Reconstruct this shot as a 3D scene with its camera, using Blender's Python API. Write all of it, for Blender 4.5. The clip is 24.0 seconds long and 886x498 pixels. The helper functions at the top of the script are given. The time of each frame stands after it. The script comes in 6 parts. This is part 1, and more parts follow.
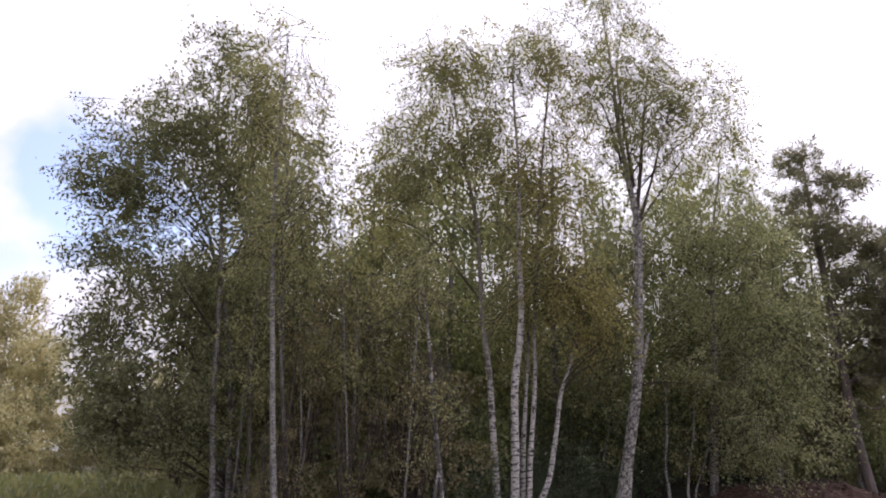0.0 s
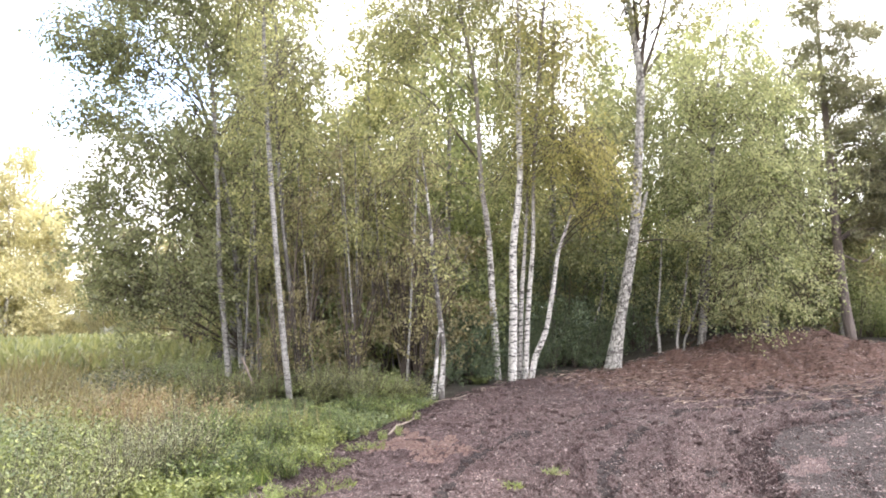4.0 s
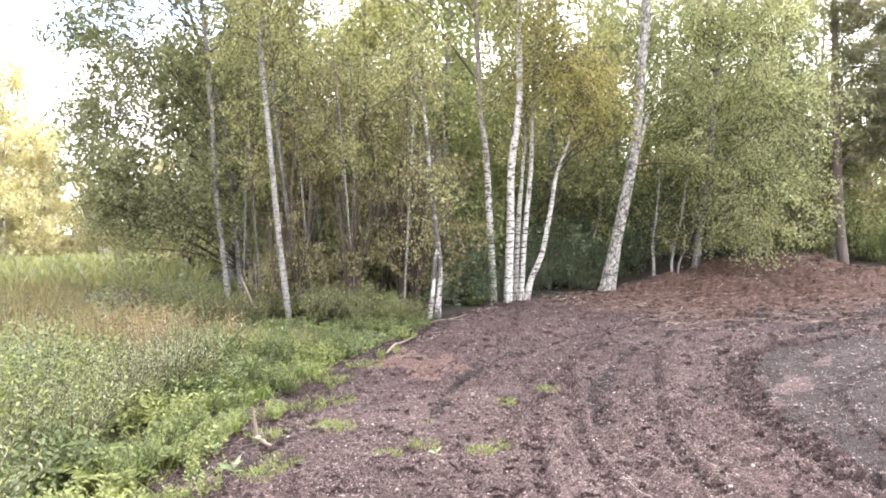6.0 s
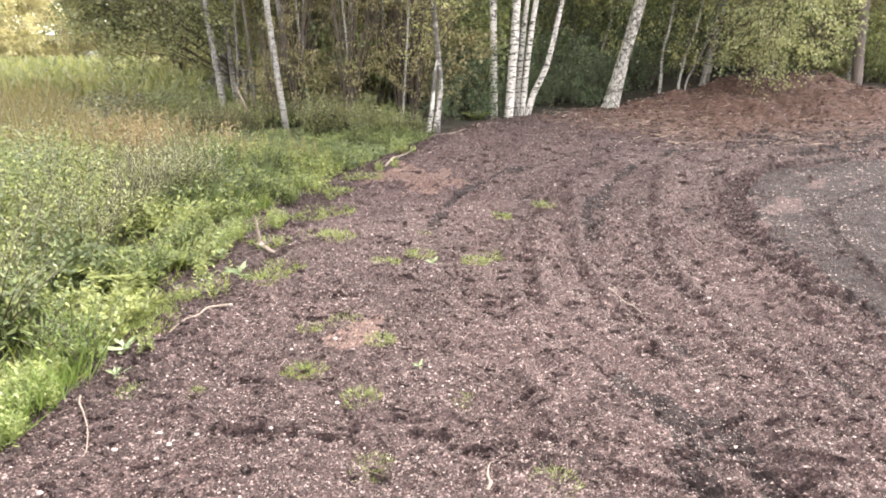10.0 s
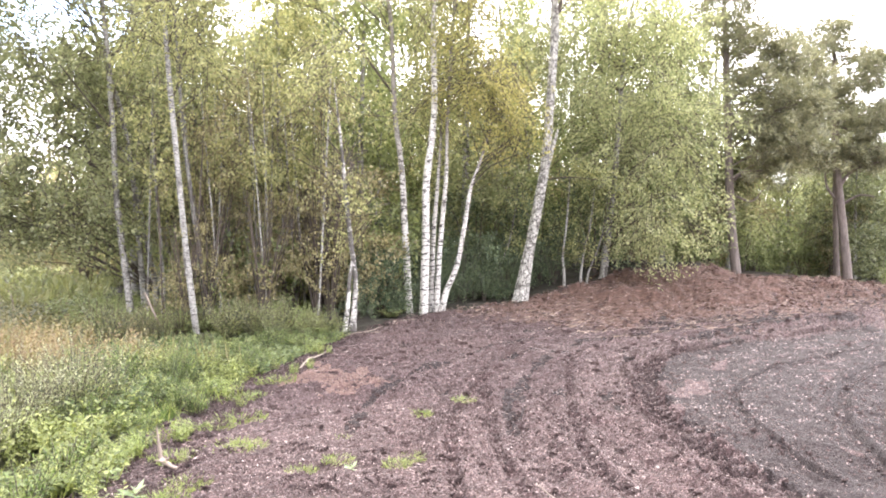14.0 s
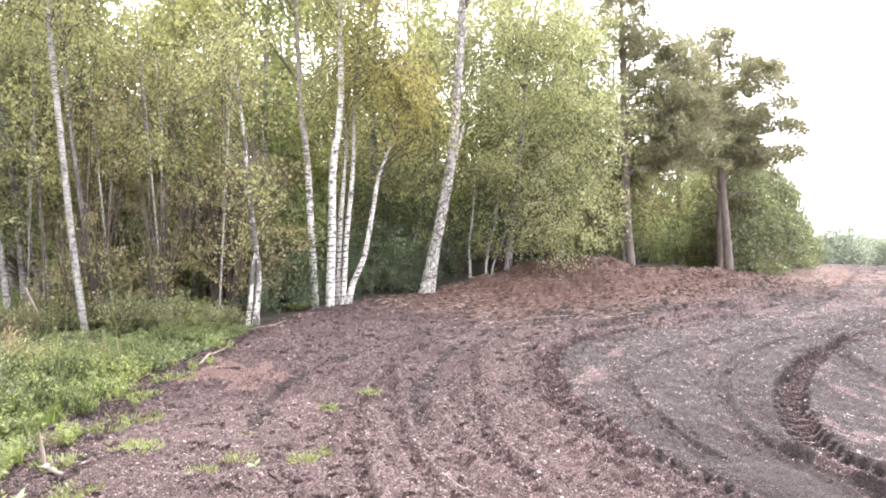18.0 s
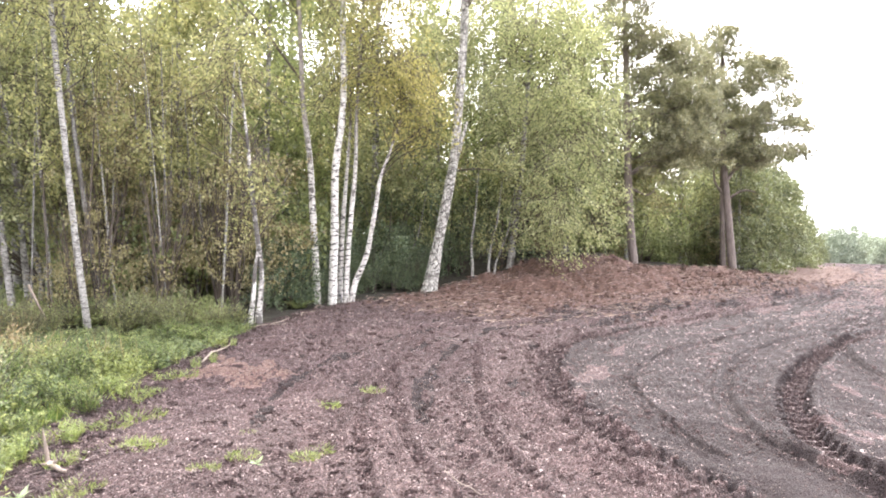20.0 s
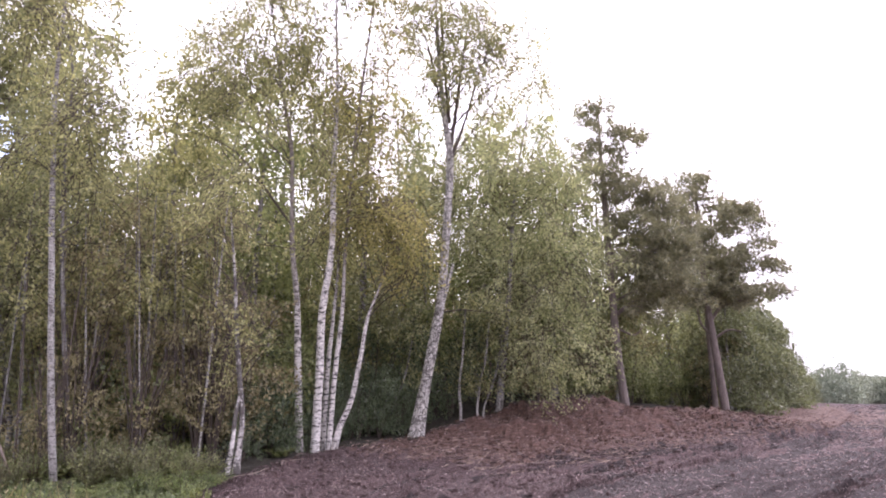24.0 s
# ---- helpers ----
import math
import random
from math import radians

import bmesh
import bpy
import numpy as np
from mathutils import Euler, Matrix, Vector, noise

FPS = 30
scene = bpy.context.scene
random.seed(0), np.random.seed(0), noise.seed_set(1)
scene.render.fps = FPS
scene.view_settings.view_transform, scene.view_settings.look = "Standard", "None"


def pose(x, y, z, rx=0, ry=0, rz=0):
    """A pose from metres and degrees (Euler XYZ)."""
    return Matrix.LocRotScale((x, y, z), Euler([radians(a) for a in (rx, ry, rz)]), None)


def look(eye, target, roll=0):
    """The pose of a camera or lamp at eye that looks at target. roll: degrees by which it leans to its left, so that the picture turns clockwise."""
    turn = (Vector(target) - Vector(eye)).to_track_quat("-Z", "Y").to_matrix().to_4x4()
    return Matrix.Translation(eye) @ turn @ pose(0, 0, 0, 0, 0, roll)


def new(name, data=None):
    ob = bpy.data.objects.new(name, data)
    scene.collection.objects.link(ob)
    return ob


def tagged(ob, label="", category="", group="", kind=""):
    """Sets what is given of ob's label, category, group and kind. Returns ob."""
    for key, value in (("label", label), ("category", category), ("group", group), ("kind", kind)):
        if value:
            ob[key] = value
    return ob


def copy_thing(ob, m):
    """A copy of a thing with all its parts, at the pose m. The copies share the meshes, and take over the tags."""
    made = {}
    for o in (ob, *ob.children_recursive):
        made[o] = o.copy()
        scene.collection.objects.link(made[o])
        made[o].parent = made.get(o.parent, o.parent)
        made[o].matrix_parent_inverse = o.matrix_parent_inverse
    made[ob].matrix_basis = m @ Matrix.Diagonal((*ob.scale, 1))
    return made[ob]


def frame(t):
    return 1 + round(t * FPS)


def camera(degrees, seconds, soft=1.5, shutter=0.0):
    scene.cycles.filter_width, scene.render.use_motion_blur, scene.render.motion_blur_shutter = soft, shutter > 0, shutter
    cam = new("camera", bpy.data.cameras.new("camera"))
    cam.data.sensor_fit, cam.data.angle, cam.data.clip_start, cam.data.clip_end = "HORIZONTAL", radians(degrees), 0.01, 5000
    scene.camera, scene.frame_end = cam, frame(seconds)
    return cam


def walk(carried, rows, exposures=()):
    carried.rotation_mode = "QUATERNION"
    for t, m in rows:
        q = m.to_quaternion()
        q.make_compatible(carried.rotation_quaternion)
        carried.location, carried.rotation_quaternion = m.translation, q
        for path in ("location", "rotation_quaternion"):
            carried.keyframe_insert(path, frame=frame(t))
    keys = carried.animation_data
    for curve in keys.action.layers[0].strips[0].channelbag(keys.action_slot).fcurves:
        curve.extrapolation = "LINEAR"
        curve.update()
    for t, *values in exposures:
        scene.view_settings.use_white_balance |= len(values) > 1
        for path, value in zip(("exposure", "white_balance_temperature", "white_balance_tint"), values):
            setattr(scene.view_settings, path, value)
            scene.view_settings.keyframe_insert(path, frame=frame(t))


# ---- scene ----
# A birch wood at the edge of a freshly graded field: the camera stands on the soil and turns.
PATH = [
    (0, 107.00, -0.56, 0.01), (0.5, 106.78, -0.69, -0.01), (1, 106.86, -0.65, -0.15), (1.5, 106.74, -0.60, -0.08),
    (1.6, 106.60, -0.54, -0.26), (1.7, 102.80, -0.49, -0.40), (1.8, 99.50, -0.43, -0.56), (1.9, 96.40, -0.37, -0.73),
    (2, 95.16, -0.31, -0.91), (2.5, 94.77, -0.27, -0.49), (4.5, 95.16, 0.47, 0.13), (4.6, 94.10, 0.39, 0.10),
    (4.7, 90.90, 0.30, 0.07), (4.8, 87.90, 0.22, 0.04), (4.9, 87.75, 0.14, 0.03), (5, 87.76, 0.05, 0.02),
    (5.5, 87.95, 0.11, -0.13), (6, 88.37, 0.07, -0.15), (6.5, 88.56, -0.04, -0.13), (7, 88.50, -0.00, 0.00),
    (7.2, 88.20, -0.09, -0.17), (7.3, 87.10, -0.13, -0.25), (7.4, 84.20, -0.17, -0.33), (7.5, 80.04, -0.21, -0.39),
    (7.6, 76.30, -0.32, -0.29), (7.7, 73.90, -0.42, -0.18), (7.8, 72.50, -0.53, -0.07), (7.9, 71.80, -0.63, 0.03),
    (8, 71.59, -0.74, 0.13), (8.5, 71.49, -0.84, 0.11), (9, 72.01, -1.08, -0.23), (9.5, 72.30, -1.11, -0.08),
    (10, 72.37, -1.18, -0.06), (10.3, 72.40, -0.65, 0.27), (10.4, 74.30, -0.48, 0.36), (10.5, 79.23, -0.31, 0.45),
    (10.6, 84.70, -0.17, 0.33), (10.7, 87.80, -0.04, 0.24), (10.8, 88.90, 0.11, 0.16), (10.9, 89.10, 0.25, 0.08),
    (11, 89.05, 0.39, -0.00), (11.5, 89.51, 0.06, -0.16), (13.5, 89.35, -0.09, -0.46), (13.6, 89.36, -0.03, -2.29),
    (13.7, 89.37, 0.02, -3.89), (13.8, 89.38, 0.08, -5.64), (13.9, 89.39, 0.11, -6.88), (14, 89.40, 0.10, -7.47),
    (14.2, 89.45, 0.02, -6.68), (14.5, 89.52, -0.09, -5.60), (15, 89.52, -0.16, -5.69), (15.5, 89.51, -0.11, -5.68),
    (16, 89.50, -0.18, -5.26), (16.5, 89.55, -0.05, -5.08), (17, 89.34, -0.19, -4.80), (17.1, 89.35, -0.30, -5.58),
    (17.2, 89.34, -0.30, -8.18), (17.3, 89.30, -0.18, -12.67), (17.4, 89.26, -0.14, -15.96), (17.5, 89.26, -0.26, -16.56),
    (18, 88.71, -0.13, -15.51), (18.5, 88.78, -0.05, -15.49), (20.5, 88.53, -0.22, -15.26), (20.6, 88.97, -0.17, -15.50),
    (20.7, 89.57, -0.12, -15.73), (20.8, 91.76, -0.07, -16.00), (20.9, 95.16, -0.02, -16.28), (21, 97.51, 0.04, -16.54),
    (21.1, 99.35, 0.03, -16.65), (21.2, 99.95, 0.03, -16.73), (21.5, 99.88, 0.00, -16.94), (22, 99.91, 0.11, -16.72),
    (22.5, 99.77, 0.10, -16.69), (23, 99.83, -0.02, -16.55), (23.5, 99.85, 0.17, -16.65), (24, 100.78, 0.25, -16.39),
]

EYE_HEIGHT = 1.6
cam = camera(67.73, 24.0, soft=1.9, shutter=0.5)
walk(cam, [(t, pose(0, 0, EYE_HEIGHT, rx, ry, rz)) for t, rx, ry, rz in PATH],
     exposures=[(0, -1.75, 6050, 25), (0.6, -1.55, 6050, 25), (1.0, -1.3, 6050, 25), (1.6, -1.35, 6050, 25), (1.9, -1.3, 6050, 25),
                (2.0, -1.15, 6050, 25), (2.2, -0.4, 6150, 13), (2.5, 0.2, 6150, 13), (4.5, 0.25, 6150, 13), (5, 0.15, 6150, 13), (5.6, 0.35, 6150, 13),
                (7, 0.55, 6150, 13), (8, 0.42, 6450, 10), (10, 0.42, 6500, 10), (10.6, 0.5, 6300, 12), (11, 0.66, 6150, 13), (13.5, 0.74, 6150, 14), (18.5, 0.7, 6150, 14),
                (20.5, 0.65, 6150, 13), (21.0, 0.85, 6050, 25), (21.6, 0.1, 6000, 28), (22.2, -0.28, 5950, 31), (24, -0.4, 5950, 31)])

# ---- world and sun ----
SUN_AZ, SUN_EL = 34.0, 47.0


def make_world():
    w = bpy.data.worlds.new("sky")
    w.use_nodes = True
    scene.world = w
    nt = w.node_tree
    n, ln = nt.nodes, nt.links
    bg = n["Background"]
    sky = n.new("ShaderNodeTexSky")
    sky.sky_type, sky.sun_disc = "NISHITA", False
    sky.sun_elevation, sky.sun_rotation = radians(SUN_EL), radians(SUN_AZ)
    sky.air_density, sky.dust_density = 1.0, 2.0
    tc = n.new("ShaderNodeTexCoord")
    ns = n.new("ShaderNodeTexNoise")
    ns.inputs["Scale"].default_value, ns.inputs["Detail"].default_value, ns.inputs["Roughness"].default_value = 4.5, 6, 0.55
    gap = n.new("ShaderNodeVectorMath")
    gap.operation = "DISTANCE"
    gap.inputs[1].default_value = (-0.4, 0.86, 0.62)
    flat = n.new("ShaderNodeVectorMath")
    flat.operation = "MULTIPLY"
    flat.inputs[1].default_value = (1.0, 1.0, 2.1)
    add = n.new("ShaderNodeMath")
    add.operation = "ADD"
    rp = n.new("ShaderNodeValToRGB")
    rp.color_ramp.elements[0].position, rp.color_ramp.elements[1].position = 0.08, 0.3
    rp.color_ramp.elements[0].color = (0.2, 0.2, 0.2, 1)
    mul = n.new("ShaderNodeMath")
    mul.operation = "MULTIPLY"
    mul.inputs[1].default_value = 1.1
    sm = n.new("ShaderNodeMath")
    sm.operation = "ADD"
    cl = n.new("ShaderNodeValToRGB")
    cl.color_ramp.elements[0].color, cl.color_ramp.elements[1].color = (0.9, 0.9, 0.91, 1), (1, 0.99, 0.99, 1)
    cl.color_ramp.elements[0].position, cl.color_ramp.elements[1].position = 0.35, 0.6
    big = n.new("ShaderNodeMix")
    big.data_type, big.blend_type = "RGBA", "MULTIPLY"
    big.inputs[0].default_value = 1.0
    big.inputs[7].default_value = (30.0, 29.6, 29.8, 1)
    mx = n.new("ShaderNodeMix")
    mx.data_type = "RGBA"
    ln.new(tc.outputs["Generated"], ns.inputs["Vector"])
    ln.new(tc.outputs["Generated"], flat.inputs[0])
    ln.new(flat.outputs["Vector"], gap.inputs[0])
    ln.new(ns.outputs["Fac"], mul.inputs[0])
    ln.new(gap.outputs["Value"], sm.inputs[0])
    ln.new(mul.outputs[0], sm.inputs[1])
    ln.new(sm.outputs[0], add.inputs[0])
    add.inputs[1].default_value = -0.47
    ln.new(add.outputs[0], rp.inputs["Fac"])
    ln.new(ns.outputs["Fac"], cl.inputs["Fac"])
    toward = n.new("ShaderNodeVectorMath")
    toward.operation = "DOT_PRODUCT"
    toward.inputs[1].default_value = (math.sin(radians(SUN_AZ)) * math.cos(radians(SUN_EL)), math.cos(radians(SUN_AZ)) * math.cos(radians(SUN_EL)), math.sin(radians(SUN_EL)))
    glow = n.new("ShaderNodeMapRange")
    glow.interpolation_type = "SMOOTHSTEP"
    for key, value in (("From Min", -0.6), ("From Max", 1.0), ("To Min", 0.68), ("To Max", 1.6)):
        glow.inputs[key].default_value = value
    veil = n.new("ShaderNodeMix")
    veil.data_type, veil.blend_type = "RGBA", "MULTIPLY"
    veil.inputs[0].default_value = 1.0
    ln.new(tc.outputs["Generated"], toward.inputs[0])
    ln.new(toward.outputs["Value"], glow.inputs["Value"])
    ln.new(cl.outputs["Color"], veil.inputs[6])
    ln.new(glow.outputs["Result"], veil.inputs[7])
    ln.new(veil.outputs[2], big.inputs[6])
    ln.new(rp.outputs["Color"], mx.inputs[0])
    clear = n.new("ShaderNodeMix")
    clear.data_type, clear.blend_type = "RGBA", "MULTIPLY"
    clear.inputs[0].default_value = 1.0
    clear.inputs[7].default_value = (8.4, 8.7, 9.0, 1)
    ln.new(sky.outputs["Color"], clear.inputs[6])
    ln.new(clear.outputs[2], mx.inputs[6])
    ln.new(big.outputs[2], mx.inputs[7])
    ln.new(mx.outputs[2], bg.inputs["Color"])
    bg.inputs["Strength"].default_value = 0.1


make_world()
sun_data = bpy.data.lights.new("sun", "SUN")
sun_data.energy, sun_data.angle, sun_data.color = 5.0, radians(1.0), (1.0, 0.93, 0.82)
sun = new("sun", sun_data)
_a, _e = radians(SUN_AZ), radians(SUN_EL)
SUN_DIR = Vector((math.sin(_a) * math.cos(_e), math.cos(_a) * math.cos(_e), math.sin(_e)))
sun.matrix_world = look(SUN_DIR * 80, (0, 0, 0))


# ---- materials ----
def mat(name, rough=0.8):
    m = bpy.data.materials.new(name)
    m.use_nodes = True
    b = m.node_tree.nodes["Principled BSDF"]
    b.inputs["Roughness"].default_value = rough
    return m, m.node_tree.nodes, m.node_tree.links, b


def noise_node(n, ln, coord, scale, detail=5, rough=0.6, stretch=(1, 1, 1)):
    mp = n.new("ShaderNodeMapping")
    mp.inputs["Scale"].default_value = stretch
    ln.new(coord, mp.inputs["Vector"])
    t = n.new("ShaderNodeTexNoise")
    t.inputs["Scale"].default_value, t.inputs["Detail"].default_value, t.inputs["Roughness"].default_value = scale, detail, rough
    ln.new(mp.outputs["Vector"], t.inputs["Vector"])
    return t.outputs["Fac"]


def ramp(n, ln, fac, stops):
    r = n.new("ShaderNodeValToRGB")
    el = r.color_ramp.elements
    while len(el) < len(stops):
        el.new(0.5)
    for e, (p, c) in zip(el, stops):
        e.position, e.color = p, (*c, 1)
    ln.new(fac, r.inputs["Fac"])
    return r.outputs["Color"]


def mix(n, ln, fac, a, b, mode="MIX"):
    x = n.new("ShaderNodeMix")
    x.data_type, x.blend_type = "RGBA", mode
    for sock, v in ((x.inputs[0], fac), (x.inputs[6], a), (x.inputs[7], b)):
        if isinstance(v, (int, float)):
            sock.default_value = v
        elif isinstance(v, tuple):
            sock.default_value = (*v, 1)
        else:
            ln.new(v, sock)
    return x.outputs[2]


def bump(n, ln, height, b, strength, distance):
    u = n.new("ShaderNodeBump")
    u.inputs["Strength"].default_value, u.inputs["Distance"].default_value = strength, distance
    ln.new(height, u.inputs["Height"])
    ln.new(u.outputs["Normal"], b.inputs["Normal"])


def coords(n):
    return n.new("ShaderNodeTexCoord").outputs["Object"]


def leaf_material(name, dark, mid, light, through_light=0.45, rough=0.4):
    """Thin leaves: each its own tint, part of the light passes through."""
    m, n, ln, b = mat(name, rough)
    geo = n.new("ShaderNodeNewGeometry")
    c = ramp(n, ln, geo.outputs["Random Per Island"], [(0.0, dark), (0.55, mid), (1.0, light)])
    big = noise_node(n, ln, coords(n), 0.7, 3)
    c = mix(n, ln, ramp(n, ln, big, [(0.3, (0, 0, 0)), (0.7, (0.5, 0.5, 0.5))]), c, light)
    ln.new(c, b.inputs["Base Color"])
    tr = n.new("ShaderNodeBsdfTranslucent")
    ln.new(mix(n, ln, 1.0, c, (1.12, 1.1, 0.85), "MULTIPLY"), tr.inputs["Color"])
    ms = n.new("ShaderNodeMixShader")
    ms.inputs[0].default_value = through_light
    ln.new(b.outputs["BSDF"], ms.inputs[1])
    ln.new(tr.outputs["BSDF"], ms.inputs[2])
    ln.new(ms.outputs["Shader"], n["Material Output"].inputs["Surface"])
    return m


def bark_birch(name, dark_share, grain=6.0, pale=1.0, fade=None):
    """White papery bark with dark cross marks and rough black patches; fade: the heights between which the stem turns brown."""
    m, n, ln, b = mat(name, 0.65)
    co = coords(n)
    marks = noise_node(n, ln, co, grain, 5, 0.65, (1.3, 1.3, 5.0))
    lines = noise_node(n, ln, co, grain * 3.2, 3, 0.6, (0.9, 0.9, 6.5))
    patch = noise_node(n, ln, co, 2.1, 6, 0.7, (2.5, 2.5, 1.1))
    tone = noise_node(n, ln, co, 14.0, 4)
    white = ramp(n, ln, tone, [(0.3, (0.4 * pale, 0.37 * pale, 0.34 * pale)), (0.62, (0.78 * pale, 0.745 * pale, 0.69 * pale))])
    k1 = ramp(n, ln, marks, [(0.53, (0, 0, 0)), (0.58, (1, 1, 1))])
    k2 = ramp(n, ln, patch, [(0.62 - dark_share, (0, 0, 0)), (0.69 - dark_share, (0.95, 0.95, 0.95))])
    k3 = ramp(n, ln, lines, [(0.58, (0, 0, 0)), (0.64, (0.7, 0.7, 0.7))])
    c = mix(n, ln, k3, white, (0.2 * pale, 0.17 * pale, 0.15 * pale))
    c = mix(n, ln, k1, c, (0.05, 0.043, 0.038))
    c = mix(n, ln, k2, c, (0.075, 0.065, 0.056))
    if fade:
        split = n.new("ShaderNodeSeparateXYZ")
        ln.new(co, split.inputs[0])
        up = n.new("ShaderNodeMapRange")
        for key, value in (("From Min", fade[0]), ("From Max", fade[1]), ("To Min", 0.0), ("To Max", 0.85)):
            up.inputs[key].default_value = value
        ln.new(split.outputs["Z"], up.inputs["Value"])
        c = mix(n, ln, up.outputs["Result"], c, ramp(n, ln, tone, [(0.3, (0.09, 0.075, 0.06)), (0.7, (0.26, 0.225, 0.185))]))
    ln.new(c, b.inputs["Base Color"])
    bump(n, ln, mix(n, ln, 0.4, patch, marks), b, 0.7, 0.025)
    return m


def bark_old(name):
    """Old birch: pale corky plates parted by deep dark cracks, thickest towards the foot, with dark bands higher up."""
    m, n, ln, b = mat(name, 0.8)
    co = coords(n)
    warp = mix(n, ln, 0.2, co, noise_node(n, ln, co, 7.0, 4, 0.6), "LINEAR_LIGHT")
    mp = n.new("ShaderNodeMapping")
    mp.inputs["Scale"].default_value = (11.0, 11.0, 4.5)
    ln.new(warp, mp.inputs["Vector"])
    vo = n.new("ShaderNodeTexVoronoi")
    vo.feature = "DISTANCE_TO_EDGE"
    vo.inputs["Scale"].default_value = 1.0
    ln.new(mp.outputs["Vector"], vo.inputs["Vector"])
    tone = noise_node(n, ln, co, 12.0, 5, 0.7)
    bands = noise_node(n, ln, co, 4.0, 5, 0.65, (1.0, 1.0, 3.2))
    white = ramp(n, ln, tone, [(0.32, (0.28, 0.26, 0.23)), (0.6, (0.7, 0.67, 0.61))])
    crack = ramp(n, ln, vo.outputs["Distance"], [(0.02, (1, 1, 1)), (0.16, (0, 0, 0))])
    crack = mix(n, ln, 1.0, crack, ramp(n, ln, noise_node(n, ln, co, 5.0, 4, 0.7), [(0.36, (0.25, 0.25, 0.25)), (0.5, (1, 1, 1))]), "MULTIPLY")
    c = mix(n, ln, crack, white, (0.06, 0.052, 0.045))
    c = mix(n, ln, ramp(n, ln, bands, [(0.56, (0, 0, 0)), (0.62, (0.85, 0.85, 0.85))]), c, (0.07, 0.06, 0.052))
    ln.new(c, b.inputs["Base Color"])
    bump(n, ln, vo.outputs["Distance"], b, 0.9, 0.06)
    return m


def bark_plain(name, lo, hi, zs=1.5):
    m, n, ln, b = mat(name, 0.85)
    co = coords(n)
    g = noise_node(n, ln, co, 9.0, 6, 0.7, (2.0, 2.0, zs / 4))
    ln.new(ramp(n, ln, g, [(0.3, lo), (0.7, hi)]), b.inputs["Base Color"])
    bump(n, ln, g, b, 0.8, 0.02)
    return m


LEAF_BIRCH = leaf_material("birch_leaf", (0.11, 0.13, 0.065), (0.295, 0.305, 0.155), (0.62, 0.6, 0.325), 0.63)
LEAF_PALE = leaf_material("pale_birch_leaf", (0.13, 0.16, 0.08), (0.33, 0.36, 0.185), (0.64, 0.645, 0.38), 0.56)
LEAF_YELLOWING = leaf_material("yellowing_leaf", (0.15, 0.16, 0.065), (0.34, 0.325, 0.135), (0.6, 0.54, 0.24), 0.6)
LEAF_ALDER = leaf_material("alder_leaf", (0.085, 0.1, 0.055), (0.21, 0.23, 0.125), (0.46, 0.465, 0.265), 0.55)
LEAF_SHRUB = leaf_material("shrub_leaf", (0.08, 0.11, 0.05), (0.19, 0.225, 0.105), (0.4, 0.43, 0.2), 0.5)
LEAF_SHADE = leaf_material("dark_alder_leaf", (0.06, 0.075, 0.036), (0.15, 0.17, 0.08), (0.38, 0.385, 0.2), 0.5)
# Blue-green leaf, darkened so its colour gives the shade of the wood's hollow.
LEAF_SHADE_DARKENED = leaf_material("shade_darkened_leaf", (0.035, 0.055, 0.034), (0.095, 0.13, 0.075), (0.24, 0.29, 0.165), 0.4)
# Golden leaves brightened so that their colour carries the sunlight on them.
LEAF_GOLD_SUNLIT = leaf_material("sunlit_golden_leaf", (0.3, 0.3, 0.16), (0.52, 0.49, 0.28), (0.72, 0.65, 0.41), 0.4)
# Needle tones lightened and browned to carry the hazy veil over the pines.
VEILED_NEEDLE = leaf_material("veiled_pine_needle", (0.11, 0.112, 0.075), (0.24, 0.24, 0.15), (0.42, 0.405, 0.25), 0.35)
# Far foliage is paled in its colour to give the haze of distance.
FAR_HAZED_LEAF = leaf_material("far_hazed_leaf", (0.2, 0.24, 0.19), (0.27, 0.31, 0.24), (0.34, 0.38, 0.29), 0.3)
BARK_WHITE = bark_birch("birch_bark", 0.03)
BARK_ROUGH = bark_birch("rough_birch_bark", 0.16, 4.0, 0.85)
BARK_GREY = bark_birch("grey_bark", 0.1, 7.0, 0.5)
BARK_CREAM = bark_birch("cream_birch_bark", 0.04, 9.0, 0.5)
# Birch bark darkened to stand for the shade on stems behind foliage.
BARK_SHADED = bark_birch("shaded_birch_bark", 0.12, 8.0, 0.34)
BARK_TAN = bark_birch("tan_birch_bark", 0.05, 9.0, 0.58)
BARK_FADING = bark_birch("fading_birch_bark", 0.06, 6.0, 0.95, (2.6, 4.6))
BARK_OLD = bark_old("old_birch_bark")
BARK_PINE = bark_plain("pine_bark", (0.085, 0.068, 0.06), (0.27, 0.22, 0.195))
TWIG = bark_plain("twig_bark", (0.05, 0.04, 0.032), (0.13, 0.1, 0.08))
DEAD_WOOD = bark_plain("dead_wood", (0.16, 0.12, 0.095), (0.38, 0.31, 0.26))
GRASS_LEAF = leaf_material("grass_blade", (0.09, 0.12, 0.03), (0.17, 0.21, 0.055), (0.31, 0.33, 0.1), 0.38)
LUSH_GRASS = leaf_material("lush_grass_blade", (0.06, 0.095, 0.022), (0.13, 0.195, 0.05), (0.26, 0.34, 0.1), 0.4)
FAR_GRASS = leaf_material("far_grass_blade", (0.11, 0.13, 0.055), (0.19, 0.21, 0.09), (0.3, 0.3, 0.14), 0.4)
DRY_GRASS = leaf_material("dry_grass_blade", (0.11, 0.09, 0.045), (0.2, 0.165, 0.08), (0.34, 0.29, 0.15), 0.35)
